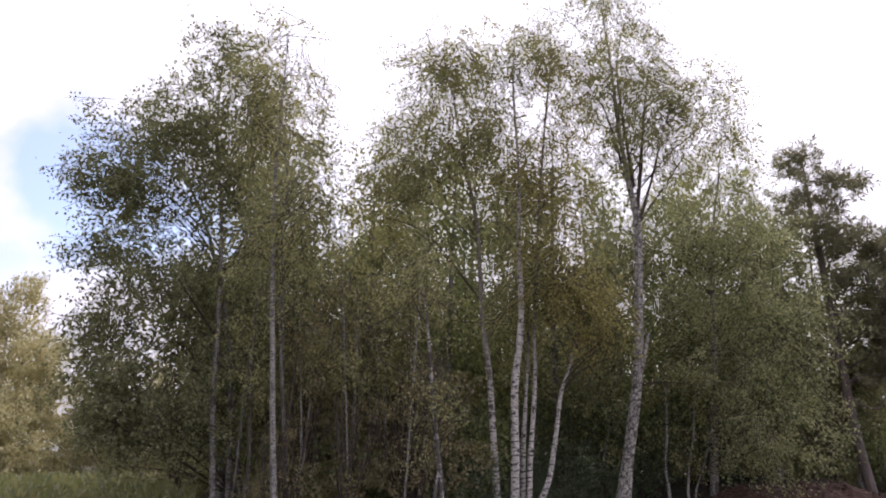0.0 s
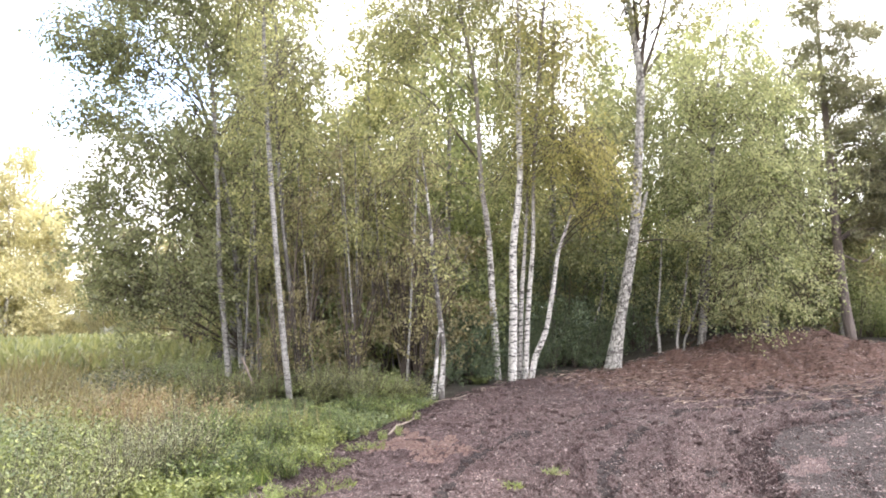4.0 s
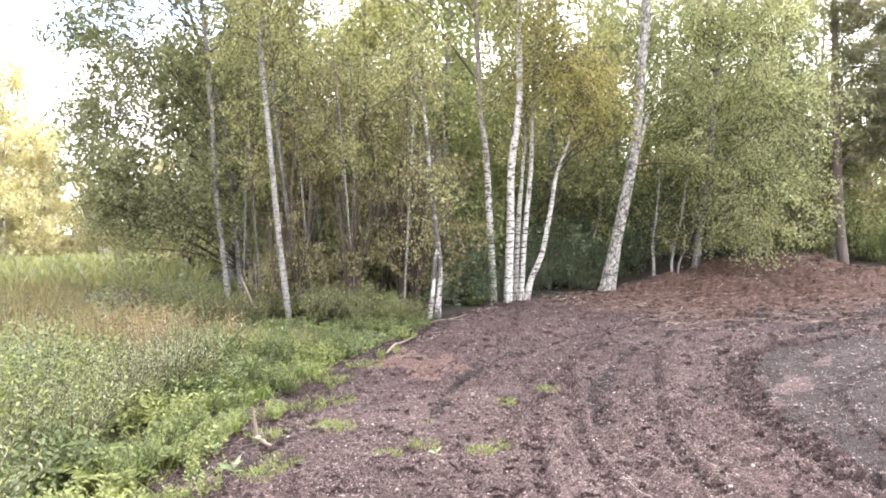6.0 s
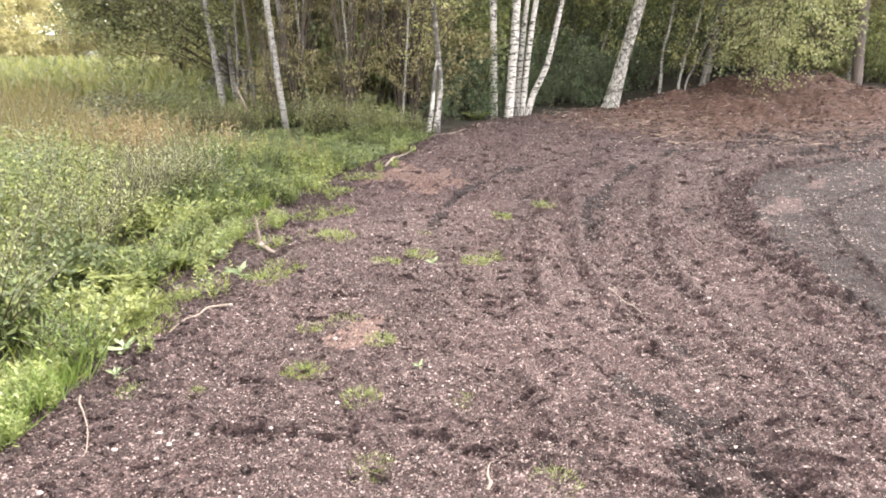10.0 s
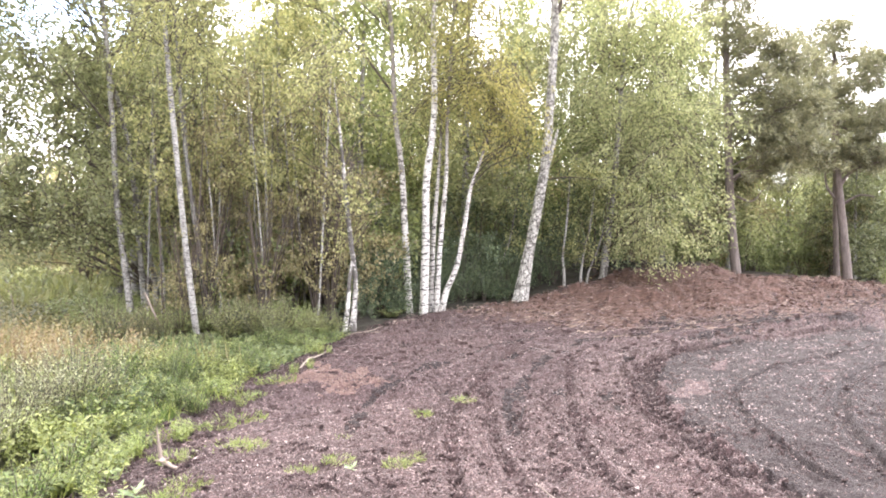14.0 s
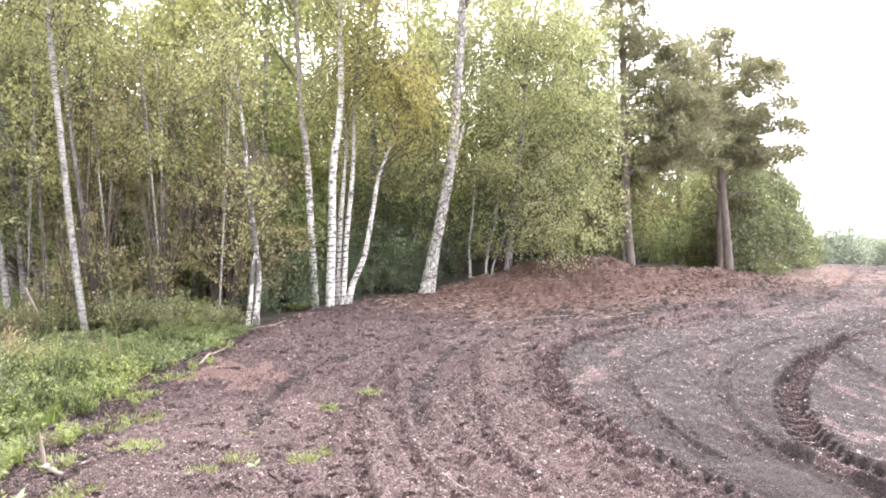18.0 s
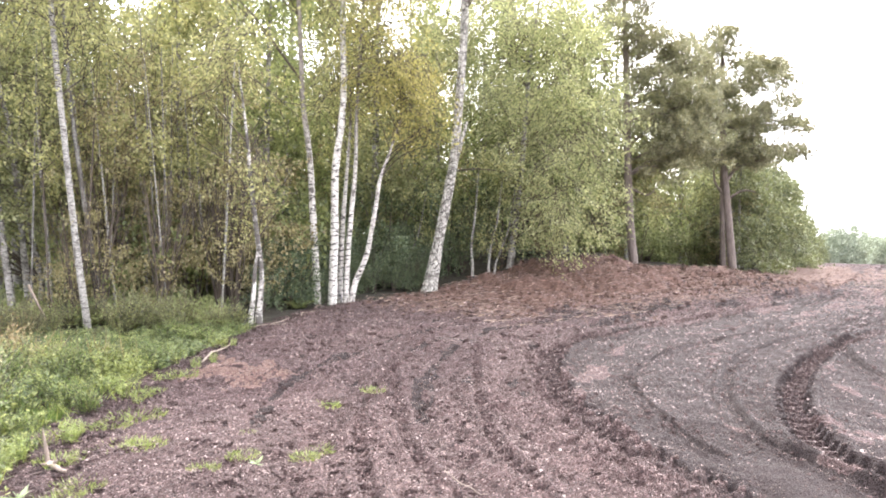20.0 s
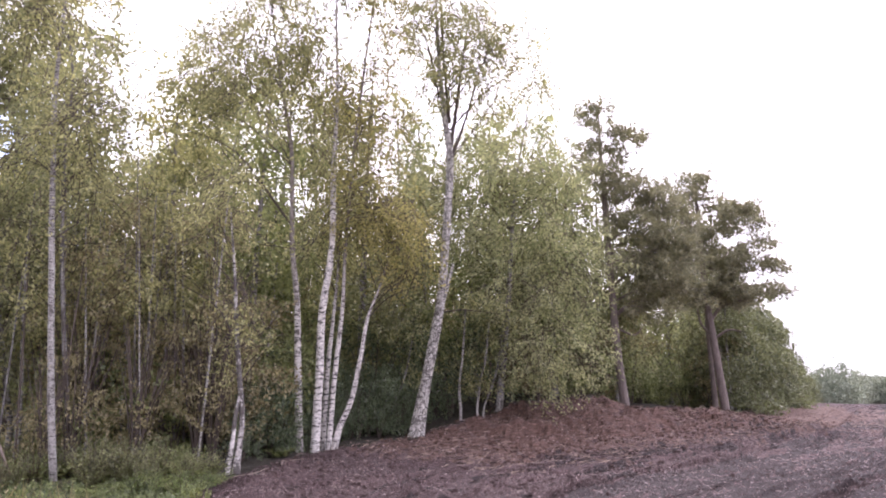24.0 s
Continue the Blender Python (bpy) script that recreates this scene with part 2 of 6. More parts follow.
HERB_LEAF = leaf_material("herb_leaf", (0.025, 0.04, 0.011), (0.115, 0.155, 0.04), (0.4, 0.42, 0.15), 0.33)
PALE_LEAF = leaf_material("pale_willow_leaf", (0.04, 0.052, 0.024), (0.22, 0.235, 0.1), (0.66, 0.65, 0.42), 0.3, 0.3)
# Deep green of its own, lowered further to carry the trees' shade.
DEEP_SHADED_LEAF = leaf_material("deep_shaded_herb_leaf", (0.02, 0.032, 0.012), (0.07, 0.1, 0.036), (0.24, 0.28, 0.12), 0.3)
THICKET_LEAF = leaf_material("thicket_leaf", (0.07, 0.085, 0.045), (0.14, 0.16, 0.08), (0.26, 0.28, 0.14), 0.35)
TAN_LEAF = leaf_material("straw_leaf", (0.13, 0.105, 0.05), (0.28, 0.23, 0.12), (0.5, 0.43, 0.26), 0.33)
LEAF_DULL = leaf_material("dull_brown_leaf", (0.1, 0.09, 0.05), (0.24, 0.21, 0.12), (0.45, 0.4, 0.23), 0.5)
MEADOW_DULL = leaf_material("dull_meadow_leaf", (0.06, 0.062, 0.025), (0.15, 0.145, 0.06), (0.3, 0.28, 0.13), 0.4)
RED_LEAF = leaf_material("reddened_leaf", (0.09, 0.055, 0.03), (0.2, 0.13, 0.065), (0.36, 0.27, 0.14), 0.33)


def soil_material(name, k, grit_share=1.0, blue=0.965):
    """Crumbly peat soil full of grit: crumbs of many tones with dark gaps; k scales how dry and pale it is."""
    m, n, ln, b = mat(name, 0.95)
    co = coords(n)
    broad = noise_node(n, ln, co, 0.55, 5, 0.6)
    fine = noise_node(n, ln, co, 9.0, 6, 0.7)
    grit = noise_node(n, ln, co, 70.0, 3, 0.6)
    c = ramp(n, ln, fine, [(0.32, (0.072, 0.0455, 0.0445)), (0.5, (0.1, 0.064, 0.0625)), (0.68, (0.135, 0.0885, 0.086))])
    c = mix(n, ln, ramp(n, ln, broad, [(0.45, (0, 0, 0)), (0.68, (0.45, 0.45, 0.45))]), c, (0.15, 0.099, 0.096))
    height = mix(n, ln, 0.6, fine, grit)
    for scale, much in ((40.0, 0.8), (85.0, 0.8)):
        vo = n.new("ShaderNodeTexVoronoi")
        vo.inputs["Scale"].default_value = scale
        ln.new(mix(n, ln, 0.012, co, noise_node(n, ln, co, scale * 1.3, 2), "LINEAR_LIGHT"), vo.inputs["Vector"])
        tone = ramp(n, ln, vo.outputs["Color"], [(0.2, (0.035, 0.022, 0.0215)), (0.45, (0.095, 0.06, 0.0585)), (0.62, (0.16, 0.106, 0.102)), (0.78, (0.4, 0.3, 0.285))])
        body = ramp(n, ln, vo.outputs["Distance"], [(0.25, (much * grit_share, much * grit_share, much * grit_share)), (0.5, (0.0, 0.0, 0.0))])
        c = mix(n, ln, body, c, tone)
        height = mix(n, ln, 0.4, height, ramp(n, ln, vo.outputs["Distance"], [(0.1, (1, 1, 1)), (0.6, (0, 0, 0))]))
    c = mix(n, ln, 1.0, c, (k * 1.07, k, k * blue), "MULTIPLY")
    ln.new(c, b.inputs["Base Color"])
    bump(n, ln, height, b, 1.0, 0.06)
    return m


def litter_material(name, stops, scale=6.0, stretch=(1, 1, 1)):
    m, n, ln, b = mat(name, 0.95)
    co = coords(n)
    f = noise_node(n, ln, co, scale, 7, 0.75, stretch)
    ln.new(ramp(n, ln, f, stops), b.inputs["Base Color"])
    bump(n, ln, f, b, 0.9, 0.05)
    return m


SOIL = soil_material("dark_soil", 0.73)
DAMP_SHADED = soil_material("damp_and_shaded_soil", 0.58)
DRY = soil_material("dry_soil", 0.86)
SAND = soil_material("sandy_soil", 1.75, 0.5, 0.85)
MOIST = soil_material("moist_soil", 0.3, 0.55)
BANK = litter_material("red_peat", [(0.34, (0.03, 0.016, 0.012)), (0.5, (0.095, 0.053, 0.04)), (0.68, (0.2, 0.122, 0.094))], 12.0, (0.4, 1.5, 1.5))
TURF = litter_material("meadow_turf", [(0.3, (0.02, 0.022, 0.009)), (0.55, (0.06, 0.06, 0.022)), (0.75, (0.13, 0.115, 0.05))])
# Forest litter, its tones lowered to include the shade under the trees.
SHADED_LITTER = litter_material("shaded_forest_litter", [(0.3, (0.012, 0.01, 0.006)), (0.6, (0.03, 0.024, 0.013)), (0.8, (0.07, 0.053, 0.03))])


# ---- mesh helpers ----
def quick_mesh(name, verts, faces, sides, smooth=False, materials=(), index=None):
    """A mesh from arrays: verts (n, 3) and faces (k, sides)."""
    me = bpy.data.meshes.new(name)
    verts, faces = np.asarray(verts, np.float32), np.asarray(faces, np.int32)
    me.vertices.add(len(verts))
    me.vertices.foreach_set("co", verts.ravel())
    me.loops.add(faces.size)
    me.loops.foreach_set("vertex_index", faces.ravel())
    me.polygons.add(len(faces))
    me.polygons.foreach_set("loop_start", np.arange(0, faces.size, sides, dtype=np.int32))
    me.polygons.foreach_set("use_smooth", np.full(len(faces), smooth))
    for m in materials:
        me.materials.append(m)
    if index is not None:
        me.polygons.foreach_set("material_index", np.asarray(index, np.int32))
    me.update(calc_edges=True)
    me.validate()
    return me


def part(name, me, parent, label=""):
    ob = new(name, me)
    ob.parent = parent
    return tagged(ob, label) if label else ob


def spline(points, per):
    """Points of a smooth curve through rows of numbers."""
    p = np.asarray(points, float)
    q = np.vstack([2 * p[0] - p[1], p, 2 * p[-1] - p[-2]])
    out = []
    for i in range(len(p) - 1):
        a, b, c, d = q[i:i + 4]
        for k in range(per):
            t = k / per
            out.append(0.5 * (2 * b + (c - a) * t + (2 * a - 5 * b + 4 * c - d) * t * t + (3 * b - a - 3 * c + d) * t ** 3))
    out.append(p[-1])
    return np.array(out)


def tube(line, sides=8, wobble=0.0, rng=None):
    """A tapered tube along rows of x, y, z, radius: its verts and quads."""
    line = np.asarray(line, float)
    k = len(line)
    tan = np.gradient(line[:, :3], axis=0)
    tan /= np.linalg.norm(tan, axis=1)[:, None] + 1e-9
    ref = np.where(np.abs(tan[:, 2:3]) > 0.9, np.array([[1.0, 0, 0]]), np.array([[0, 0, 1.0]]))
    u = np.cross(tan, ref)
    u /= np.linalg.norm(u, axis=1)[:, None] + 1e-9
    v = np.cross(tan, u)
    a = np.linspace(0, 2 * np.pi, sides, endpoint=False)
    r = line[:, 3][:, None] * np.ones((1, sides))
    if wobble and rng is not None:
        r = r * (1 + wobble * rng.normal(size=r.shape))
    verts = line[:, None, :3] + (u[:, None] * np.cos(a)[None, :, None] + v[:, None] * np.sin(a)[None, :, None]) * r[..., None]
    i, j = np.meshgrid(np.arange(k - 1), np.arange(sides), indexing="ij")
    jn = (j + 1) % sides
    faces = np.stack([i * sides + j, i * sides + jn, (i + 1) * sides + jn, (i + 1) * sides + j], -1).reshape(-1, 4)
    return verts.reshape(-1, 3), faces


def join(pieces):
    vs, fs, o = [], [], 0
    for v, f in pieces:
        vs.append(v)
        fs.append(f + o)
        o += len(v)
    return np.vstack(vs), np.vstack(fs)


def leaf_quads(centre, along, across, length, width):
    """One pointed quad a leaf, from arrays of places, directions and sizes."""
    along = along / (np.linalg.norm(along, axis=1)[:, None] + 1e-9)
    across = across - along * (across * along).sum(1)[:, None]
    across = across / (np.linalg.norm(across, axis=1)[:, None] + 1e-9)
    L, W = length[:, None] * along, width[:, None] * across
    verts = np.stack([centre, centre + 0.45 * L + 0.5 * W, centre + L, centre + 0.45 * L - 0.5 * W], 1).reshape(-1, 3)
    return verts, np.arange(len(verts)).reshape(-1, 4)


# ---- the lie of the land ----
EDGE = [(-1.76, -40), (-1.74, 1.0), (-1.7, 2.3), (-1.6, 3.2), (-1.62, 4.3), (-1.45, 5.4), (-1.28, 7.2), (-0.8, 9.0), (0.0, 11.6), (1.4, 14.6),
        (4.2, 16.2), (7.0, 17.6), (10.0, 18.4), (12.3, 19.4), (14.4, 20.3), (17.0, 20.9), (28.0, 28.0), (106.0, 106.5), (900.0, 905.0)]
WOOD_SIDE = [(0.2, 11.0), (-1.5, 12.3), (-4.2, 13.0), (-6.2, 15.5), (-8.0, 22.0), (-12.0, 40.0), (-20.0, 80.0)]
RISE = [0, 0, 0, 0, 0, 0, 0, 0, 0, 0.04, 0.18, 0.74, 0.9, 0.34, 0.52, 0.16, 0.1, 0.0, 0.0]
TRACKS = [([(14.0, 12.9), (11.25, 11.91), (8.16, 10.71), (5.99, 9.7), (4.62, 9.0), (3.69, 7.97), (3.13, 6.86), (2.84, 5.99), (2.63, 4.95), (2.63, 4.03), (2.75, 3.43), (3.0, 2.2)], 0.12, 0.055),
          ([(12.0, 9.2), (9.85, 8.42), (8.12, 7.63), (6.53, 6.63), (5.29, 5.58), (4.57, 4.78), (4.09, 4.09), (3.91, 3.57), (3.94, 2.8)], 0.12, 0.07),
          ([(9.0, 9.4), (6.79, 8.51), (5.3, 7.76), (4.28, 6.88), (3.8, 6.25), (3.5, 5.58), (3.27, 4.78), (3.16, 4.01)], 0.04, 0.035),
          ([(11.5, 9.6), (9.51, 8.84), (7.51, 8.15), (5.78, 7.02), (4.79, 5.98), (4.2, 5.18), (3.78, 4.4), (3.66, 3.75), (3.59, 2.9)], 0.06, 0.04),
          ([(2.4, 10.2), (1.62, 8.29), (1.2, 6.05), (1.07, 5.0), (1.07, 4.35), (1.12, 3.8), (1.14, 3.59), (1.21, 3.09)], 0.05, 0.03),
          ([(6.0, 10.6), (3.72, 8.48), (2.09, 7.34), (1.46, 5.33), (1.41, 4.05), (1.57, 3.1), (1.75, 2.2)], 0.16, 0.022),
          ([(8.0, 11.8), (5.0, 10.3), (3.3, 8.6), (2.5, 6.9), (2.15, 5.3), (2.0, 4.2), (2.05, 3.2), (2.25, 2.2)], 0.17, 0.03),
          ([(3.2, 11.4), (1.44, 9.08), (0.48, 5.61), (0.3, 4.21), (0.28, 3.33), (0.29, 2.72), (0.24, 2.1)], 0.16, 0.018),
          ([(9.6, 12.0), (6.6, 11.0), (4.7, 9.8), (3.5, 8.3), (2.95, 6.9), (2.55, 5.6), (2.35, 4.6), (2.3, 3.6)], 0.045, 0.035),
          ([(8.6, 12.6), (5.8, 11.6), (4.0, 10.2), (2.9, 8.6), (2.2, 6.6), (1.8, 5.2), (1.65, 4.2), (1.7, 3.0)], 0.05, 0.03),
          ([(6.0, 12.6), (3.6, 11.4), (2.4, 9.8), (1.5, 7.6), (0.95, 6.2), (0.7, 5.0), (0.62, 3.8)], 0.05, 0.035),
          ([(40.0, 34.0), (26.0, 24.0), (17.0, 16.5), (11.0, 12.6), (8.0, 11.4)], 0.25, 0.11),
          ([(44.0, 33.0), (30.0, 23.5), (21.0, 15.5), (15.0, 10.8), (11.5, 7.0), (10.5, 3.5)], 0.3, 0.13),
          ([(16.0, 12.2), (12.0, 10.4), (9.0, 8.6), (7.2, 6.7), (6.4, 5.0), (6.3, 3.5)], 0.07, 0.04),
          ([(30.0, 26.0), (20.0, 18.6), (13.0, 14.2), (9.0, 12.2)], 0.08, 0.05),
          ([(36.0, 26.0), (24.0, 17.5), (16.0, 12.2)], 0.09, 0.05),
          ([(60.0, 41.0), (38.0, 25.5), (28.0, 16.0), (22.0, 9.0)], 0.3, 0.14)]


def along_line(px, py, pts):
    """Signed distance to a line (positive to its right) and the place along it, in whole points."""
    best = np.full(px.shape, 1e9)
    sgn, pos = np.zeros(px.shape), np.zeros(px.shape)
    for i in range(len(pts) - 1):
        (ax, ay), (bx, by) = pts[i], pts[i + 1]
        dx, dy = bx - ax, by - ay
        t = np.clip(((px - ax) * dx + (py - ay) * dy) / (dx * dx + dy * dy), 0, 1)
        ex, ey = px - ax - t * dx, py - ay - t * dy
        d = np.hypot(ex, ey)
        near = d < best
        best = np.where(near, d, best)
        sgn = np.where(near, np.sign(ex * dy - ey * dx), sgn)
        pos = np.where(near, i + t, pos)
    return best * sgn, pos


def lumps(px, py, scale, seed):
    """Smooth value noise on arrays."""
    x, y = px / scale + seed * 17.3, py / scale - seed * 9.1
    xi, yi = np.floor(x), np.floor(y)
    fx, fy = x - xi, y - yi
    fx, fy = fx * fx * (3 - 2 * fx), fy * fy * (3 - 2 * fy)

    def h(a, b):
        v = np.sin(a * 127.1 + b * 311.7 + seed) * 43758.5453
        return v - np.floor(v)
    top = h(xi, yi) * (1 - fx) + h(xi + 1, yi) * fx
    low = h(xi, yi + 1) * (1 - fx) + h(xi + 1, yi + 1) * fx
    return top * (1 - fy) + low * fy - 0.5


def smooth(t):
    t = np.clip(t, 0, 1)
    return t * t * (3 - 2 * t)


PITS = [(-0.8, 2.44, 1.2), (-0.7, 2.42, 1.0), (-0.45, 2.37, 0.8), (-0.91, 2.85, 0.9), (-0.81, 3.64, 0.8), (-1.07, 4.49, 0.9), (0.22, 2.34, 1.1), (0.46, 2.39, 0.8), (0.43, 2.75, 0.7), (0.96, 2.12, 1.1), (1.43, 2.15, 1.0), (1.1, 3.84, 0.7), (-0.67, 4.01, 0.9), (1.34, 2.56, 0.7), (-0.02, 2.42, 0.7)]


def pit_depth(px, py):
    """How far into a ragged hollow a place lies, 0 to 1."""
    rag = 0.55 * lumps(px, py, 0.07, 15) + 0.5 * lumps(px, py, 0.03, 16)
    out = np.zeros(np.shape(px))
    for ax, ay, k in PITS:
        d = np.hypot((px - ax) / (0.13 * k), (py - ay) / (0.05 * k))
        out = np.maximum(out, smooth((1.0 - d + 1.6 * rag) / 0.5))
    return out


LUG = 0.15
TRACK_LINES = [(spline(p, 6), w, d, 0.085 if q in (0, 1) else 0.045 if q in (4, 8, 9, 10) else 0.012) for q, (p, w, d) in enumerate(TRACKS)]


def sweep(px, py):
    """Bands that follow the curve of the main rut, -1 to 1, and the signed distance to it."""
    line = TRACK_LINES[0][0][:, :2]
    q, at = along_line(px, py, [tuple(r) for r in line])
    seg = np.linalg.norm(np.diff(line, axis=0), axis=1)
    run = np.interp(at, np.arange(len(line)), np.concatenate([[0], np.cumsum(seg)]))
    band = lumps(q, run / 9.0, 0.24, 71) + 0.6 * lumps(q, run / 4.0, 0.1, 72) + 0.3 * lumps(px, py, 0.3, 73)
    return band * smooth((5.0 - np.abs(q)) / 2.0) * smooth((px + 0.6) / 1.2), q


def land(px, py, fine=True):
    """Height of the ground at arrays of x, y; with the signed distance to the soil's edge and the place along it."""
    px, py = np.asarray(px, float), np.asarray(py, float)
    s, pos = along_line(px, py, EDGE)
    rise = np.interp(pos, np.arange(len(RISE)), RISE)
    z = rise * (smooth(1 - s / 3.4) * (1 + 0.25 * lumps(px, py, 0.9, 3)))
    z = z - 0.05 * smooth(-s / 0.6) * smooth(1 - rise / 0.1)
    out = np.hypot(px, py)
    z = z + 0.12 * lumps(px, py, 7.0, 1) * smooth((out - 3) / 6)
    # beyond some forty metres the land falls gently away
    fall = 0.0385 * np.minimum(out, 450.0) - 1.56
    z = z - 0.5 * (fall + np.sqrt(fall * fall + 0.02))
    if fine:
        soil = smooth((s + 0.1) / 0.3)
        z = z + soil * (0.05 * lumps(px, py, 0.8, 2) + 0.035 * lumps(px, py, 0.27, 5) + 0.022 * lumps(px, py, 0.1, 7))
        z = z + smooth(-s / 0.3) * 0.08 * lumps(px, py, 0.5, 6)
        z = z + smooth((0.85 - np.abs(s - 0.1)) / 0.6) * 0.05 * lumps(px, py, 0.2, 8)
        band, inner = sweep(px, py)
        calm = smooth((-inner - 0.15) / 0.3) * smooth((px - 2.4) / 0.4) * smooth((14 - px) / 2)
        rough = soil * (0.55 + 0.9 * smooth(0.5 + 1.6 * lumps(px, py, 0.9, 17))) * (1 - 0.75 * calm)
        z = z + rough * (0.02 * lumps(px, py, 0.055, 18) + 0.016 * lumps(px, py, 0.028, 19))
        # crusts and clods with steep broken fronts
        flake = lumps(px, py * 2.0, 0.3, 25) + 0.5 * lumps(px, py * 1.6, 0.11, 26)
        turned = smooth(0.45 + 1.9 * lumps(px, py, 0.75, 27) + 0.25 * smooth((px + 0.4) / 1.2))
        z = z + rough * turned * 0.02 * (smooth((flake - 0.14) / 0.06) - smooth((-0.2 - flake) / 0.06))
        # the torn bank
        heap = soil * smooth((rise - 0.12) / 0.3) * smooth((3.6 - s) / 1.4)
        z = z + heap * (0.26 * lumps(px, py, 0.55, 28) + 0.16 * lumps(px, py, 0.21, 29) + 0.09 * lumps(px, py, 0.09, 30))
        z = z - 0.045 * pit_depth(px, py)
        z = z + 0.085 * soil * band * (1 - 0.6 * calm)
        for line, w, d, lugs in TRACK_LINES:
            low, high = line[:, :2].min(0) - 3 * w - 0.2, line[:, :2].max(0) + 3 * w + 0.2
            near = (px > low[0]) & (px < high[0]) & (py > low[1]) & (py < high[1]) & (np.hypot(px, py) < 75)
            if not near.any():
                continue
            q, at = along_line(px[near], py[near], [tuple(r) for r in line[:, :2]])
            q = q + 0.03 * lumps(px[near], py[near], 0.25, 12) + 0.04 * lumps(px[near], py[near], 1.1, 13)
            a = np.abs(q)
            seg = np.linalg.norm(np.diff(line[:, :2], axis=0), axis=1)
            run = np.interp(at, np.arange(len(line)), np.concatenate([[0], np.cumsum(seg)]))
            beat = np.sin((run / LUG + a * 2.2) * 2 * np.pi)
            lug = 0.5 * lugs * np.clip(beat * 2.0, -1, 1) * smooth((w * 1.5 - a) / 0.06) * smooth((22 - run) / 6)
            dip = -d * smooth((w * 1.25 - a) / (w * 0.6)) + d * 0.6 * np.exp(-((a - w * 1.7) / (w * 0.45)) ** 2)
            z[near] += (dip + lug) * (0.9 + 0.5 * lumps(px[near], py[near], 0.8, 11) + 0.3 * lumps(px[near], py[near], 0.2, 14))
    return z, s, pos


def land_z(x, y):
    return float(land([x], [y])[0][0])


def build_ground():
    az = np.concatenate([np.arange(-50, 64, 0.16), np.arange(64, 310, 2.0)])
    az = np.radians(az)
    r = [0.002, 0.5]
    while r[-1] < 3500:
        q = r[-1]
        r.append(q * (1.03 if q < 1.8 else 1.0036 if q < 9 else 1.006 if q < 12 else 1.01 if q < 40 else 1.03 if q < 80 else 1.16))
    r = np.array(r)
    R, A = np.meshgrid(r, az, indexing="ij")
    X, Y = R * np.sin(A), R * np.cos(A) - 0.2
    z, s, pos = land(X.ravel(), Y.ravel())
    verts = np.stack([X.ravel(), Y.ravel(), z], 1)
    nr, na = R.shape
    i, j = np.meshgrid(np.arange(nr - 1), np.arange(na), indexing="ij")
    jn = (j + 1) % na
    faces = np.stack([i * na + j, i * na + jn, (i + 1) * na + jn, (i + 1) * na + j], -1).reshape(-1, 4)
    c = verts[faces].mean(1)
    sf, pf = s[faces].mean(1), pos[faces].mean(1)
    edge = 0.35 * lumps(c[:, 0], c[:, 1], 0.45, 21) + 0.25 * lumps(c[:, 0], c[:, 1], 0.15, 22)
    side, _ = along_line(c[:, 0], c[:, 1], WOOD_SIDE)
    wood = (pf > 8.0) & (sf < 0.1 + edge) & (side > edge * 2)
    rise = np.interp(pf, np.arange(len(RISE)), RISE)
    drift = lumps(c[:, 0], c[:, 1], 1.7, 23)
    mingled = lumps(c[:, 0], c[:, 1], 0.07, 56) + lumps(c[:, 0], c[:, 1] * 3, 0.2, 57)
    peat = (sf < 4.3 + 3 * edge + 2.6 * drift + 3.0 * mingled) & (pf > 9.0 + drift + mingled) & (pf < 15.8)
    index = np.where(sf + edge > -0.02, np.where(peat, 1, 0), np.where(sf + 1.5 * edge > -0.4, np.where(edge > 0, 4, 0), 2))
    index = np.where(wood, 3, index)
    # deepest pit floors take the darker soil, the hollow's shade put into colour
    index = np.where((pit_depth(c[:, 0], c[:, 1]) > 0.6) & (index == 0), 4, index)
    u, w2 = c[:, 0] * 0.78 + c[:, 1] * 0.62, c[:, 1] * 0.78 - c[:, 0] * 0.62
    streak = lumps(u / 5.0, w2, 0.55, 61) + 0.4 * lumps(u / 2.0, w2, 0.25, 62)
    band, inner = sweep(c[:, 0], c[:, 1])
    index = np.where((index == 0) & (band > 0.22 - 0.1 * edge), 5, index)
    index = np.where((index == 0) & (band < -0.28 + 0.1 * edge), 6, index)
    wet = (inner < -0.15 + 0.5 * edge) & (c[:, 0] > 2.5) & (c[:, 0] < 13) & (c[:, 1] < 12) & np.isin(index, (0, 5)) & (band < 0.4 + 0.2 * edge)
    mud = (c[:, 0] > 5.5) & (sf > 2.2 + 2 * edge) & (np.hypot(c[:, 0], c[:, 1]) < 75) & (streak < 0.1) & (index == 0)
    wet = wet | mud
    index = np.where(wet, 6, index)
    dry = (streak > 0.34) & (c[:, 0] > 4.5 - 0.2 * c[:, 1]) & (index == 0)
    index = np.where(dry, 5, index)
    light = (lumps(c[:, 0], c[:, 1], 1.1, 64) + 0.9 * edge > -0.08) & (c[:, 0] < 1.2) & (index == 0)
    index = np.where(light, 5, index)
    pale = (np.hypot(c[:, 0] + 0.3, (c[:, 1] - 7.9) * 0.55) + 1.2 * edge < 0.5) | (np.hypot((c[:, 0] + 0.45 - 0.35 * (c[:, 1] - 3.5)) * 2.2, c[:, 1] - 3.5) + 1.2 * edge < 0.32)
    index = np.where(pale & np.isin(index, (0, 5)), 7, index)
    for line, w, d, _ in TRACK_LINES:
        close = np.hypot(c[:, 0], c[:, 1]) < 60
        q, _ = along_line(c[close, 0], c[close, 1], [tuple(r) for r in line[:, :2]])
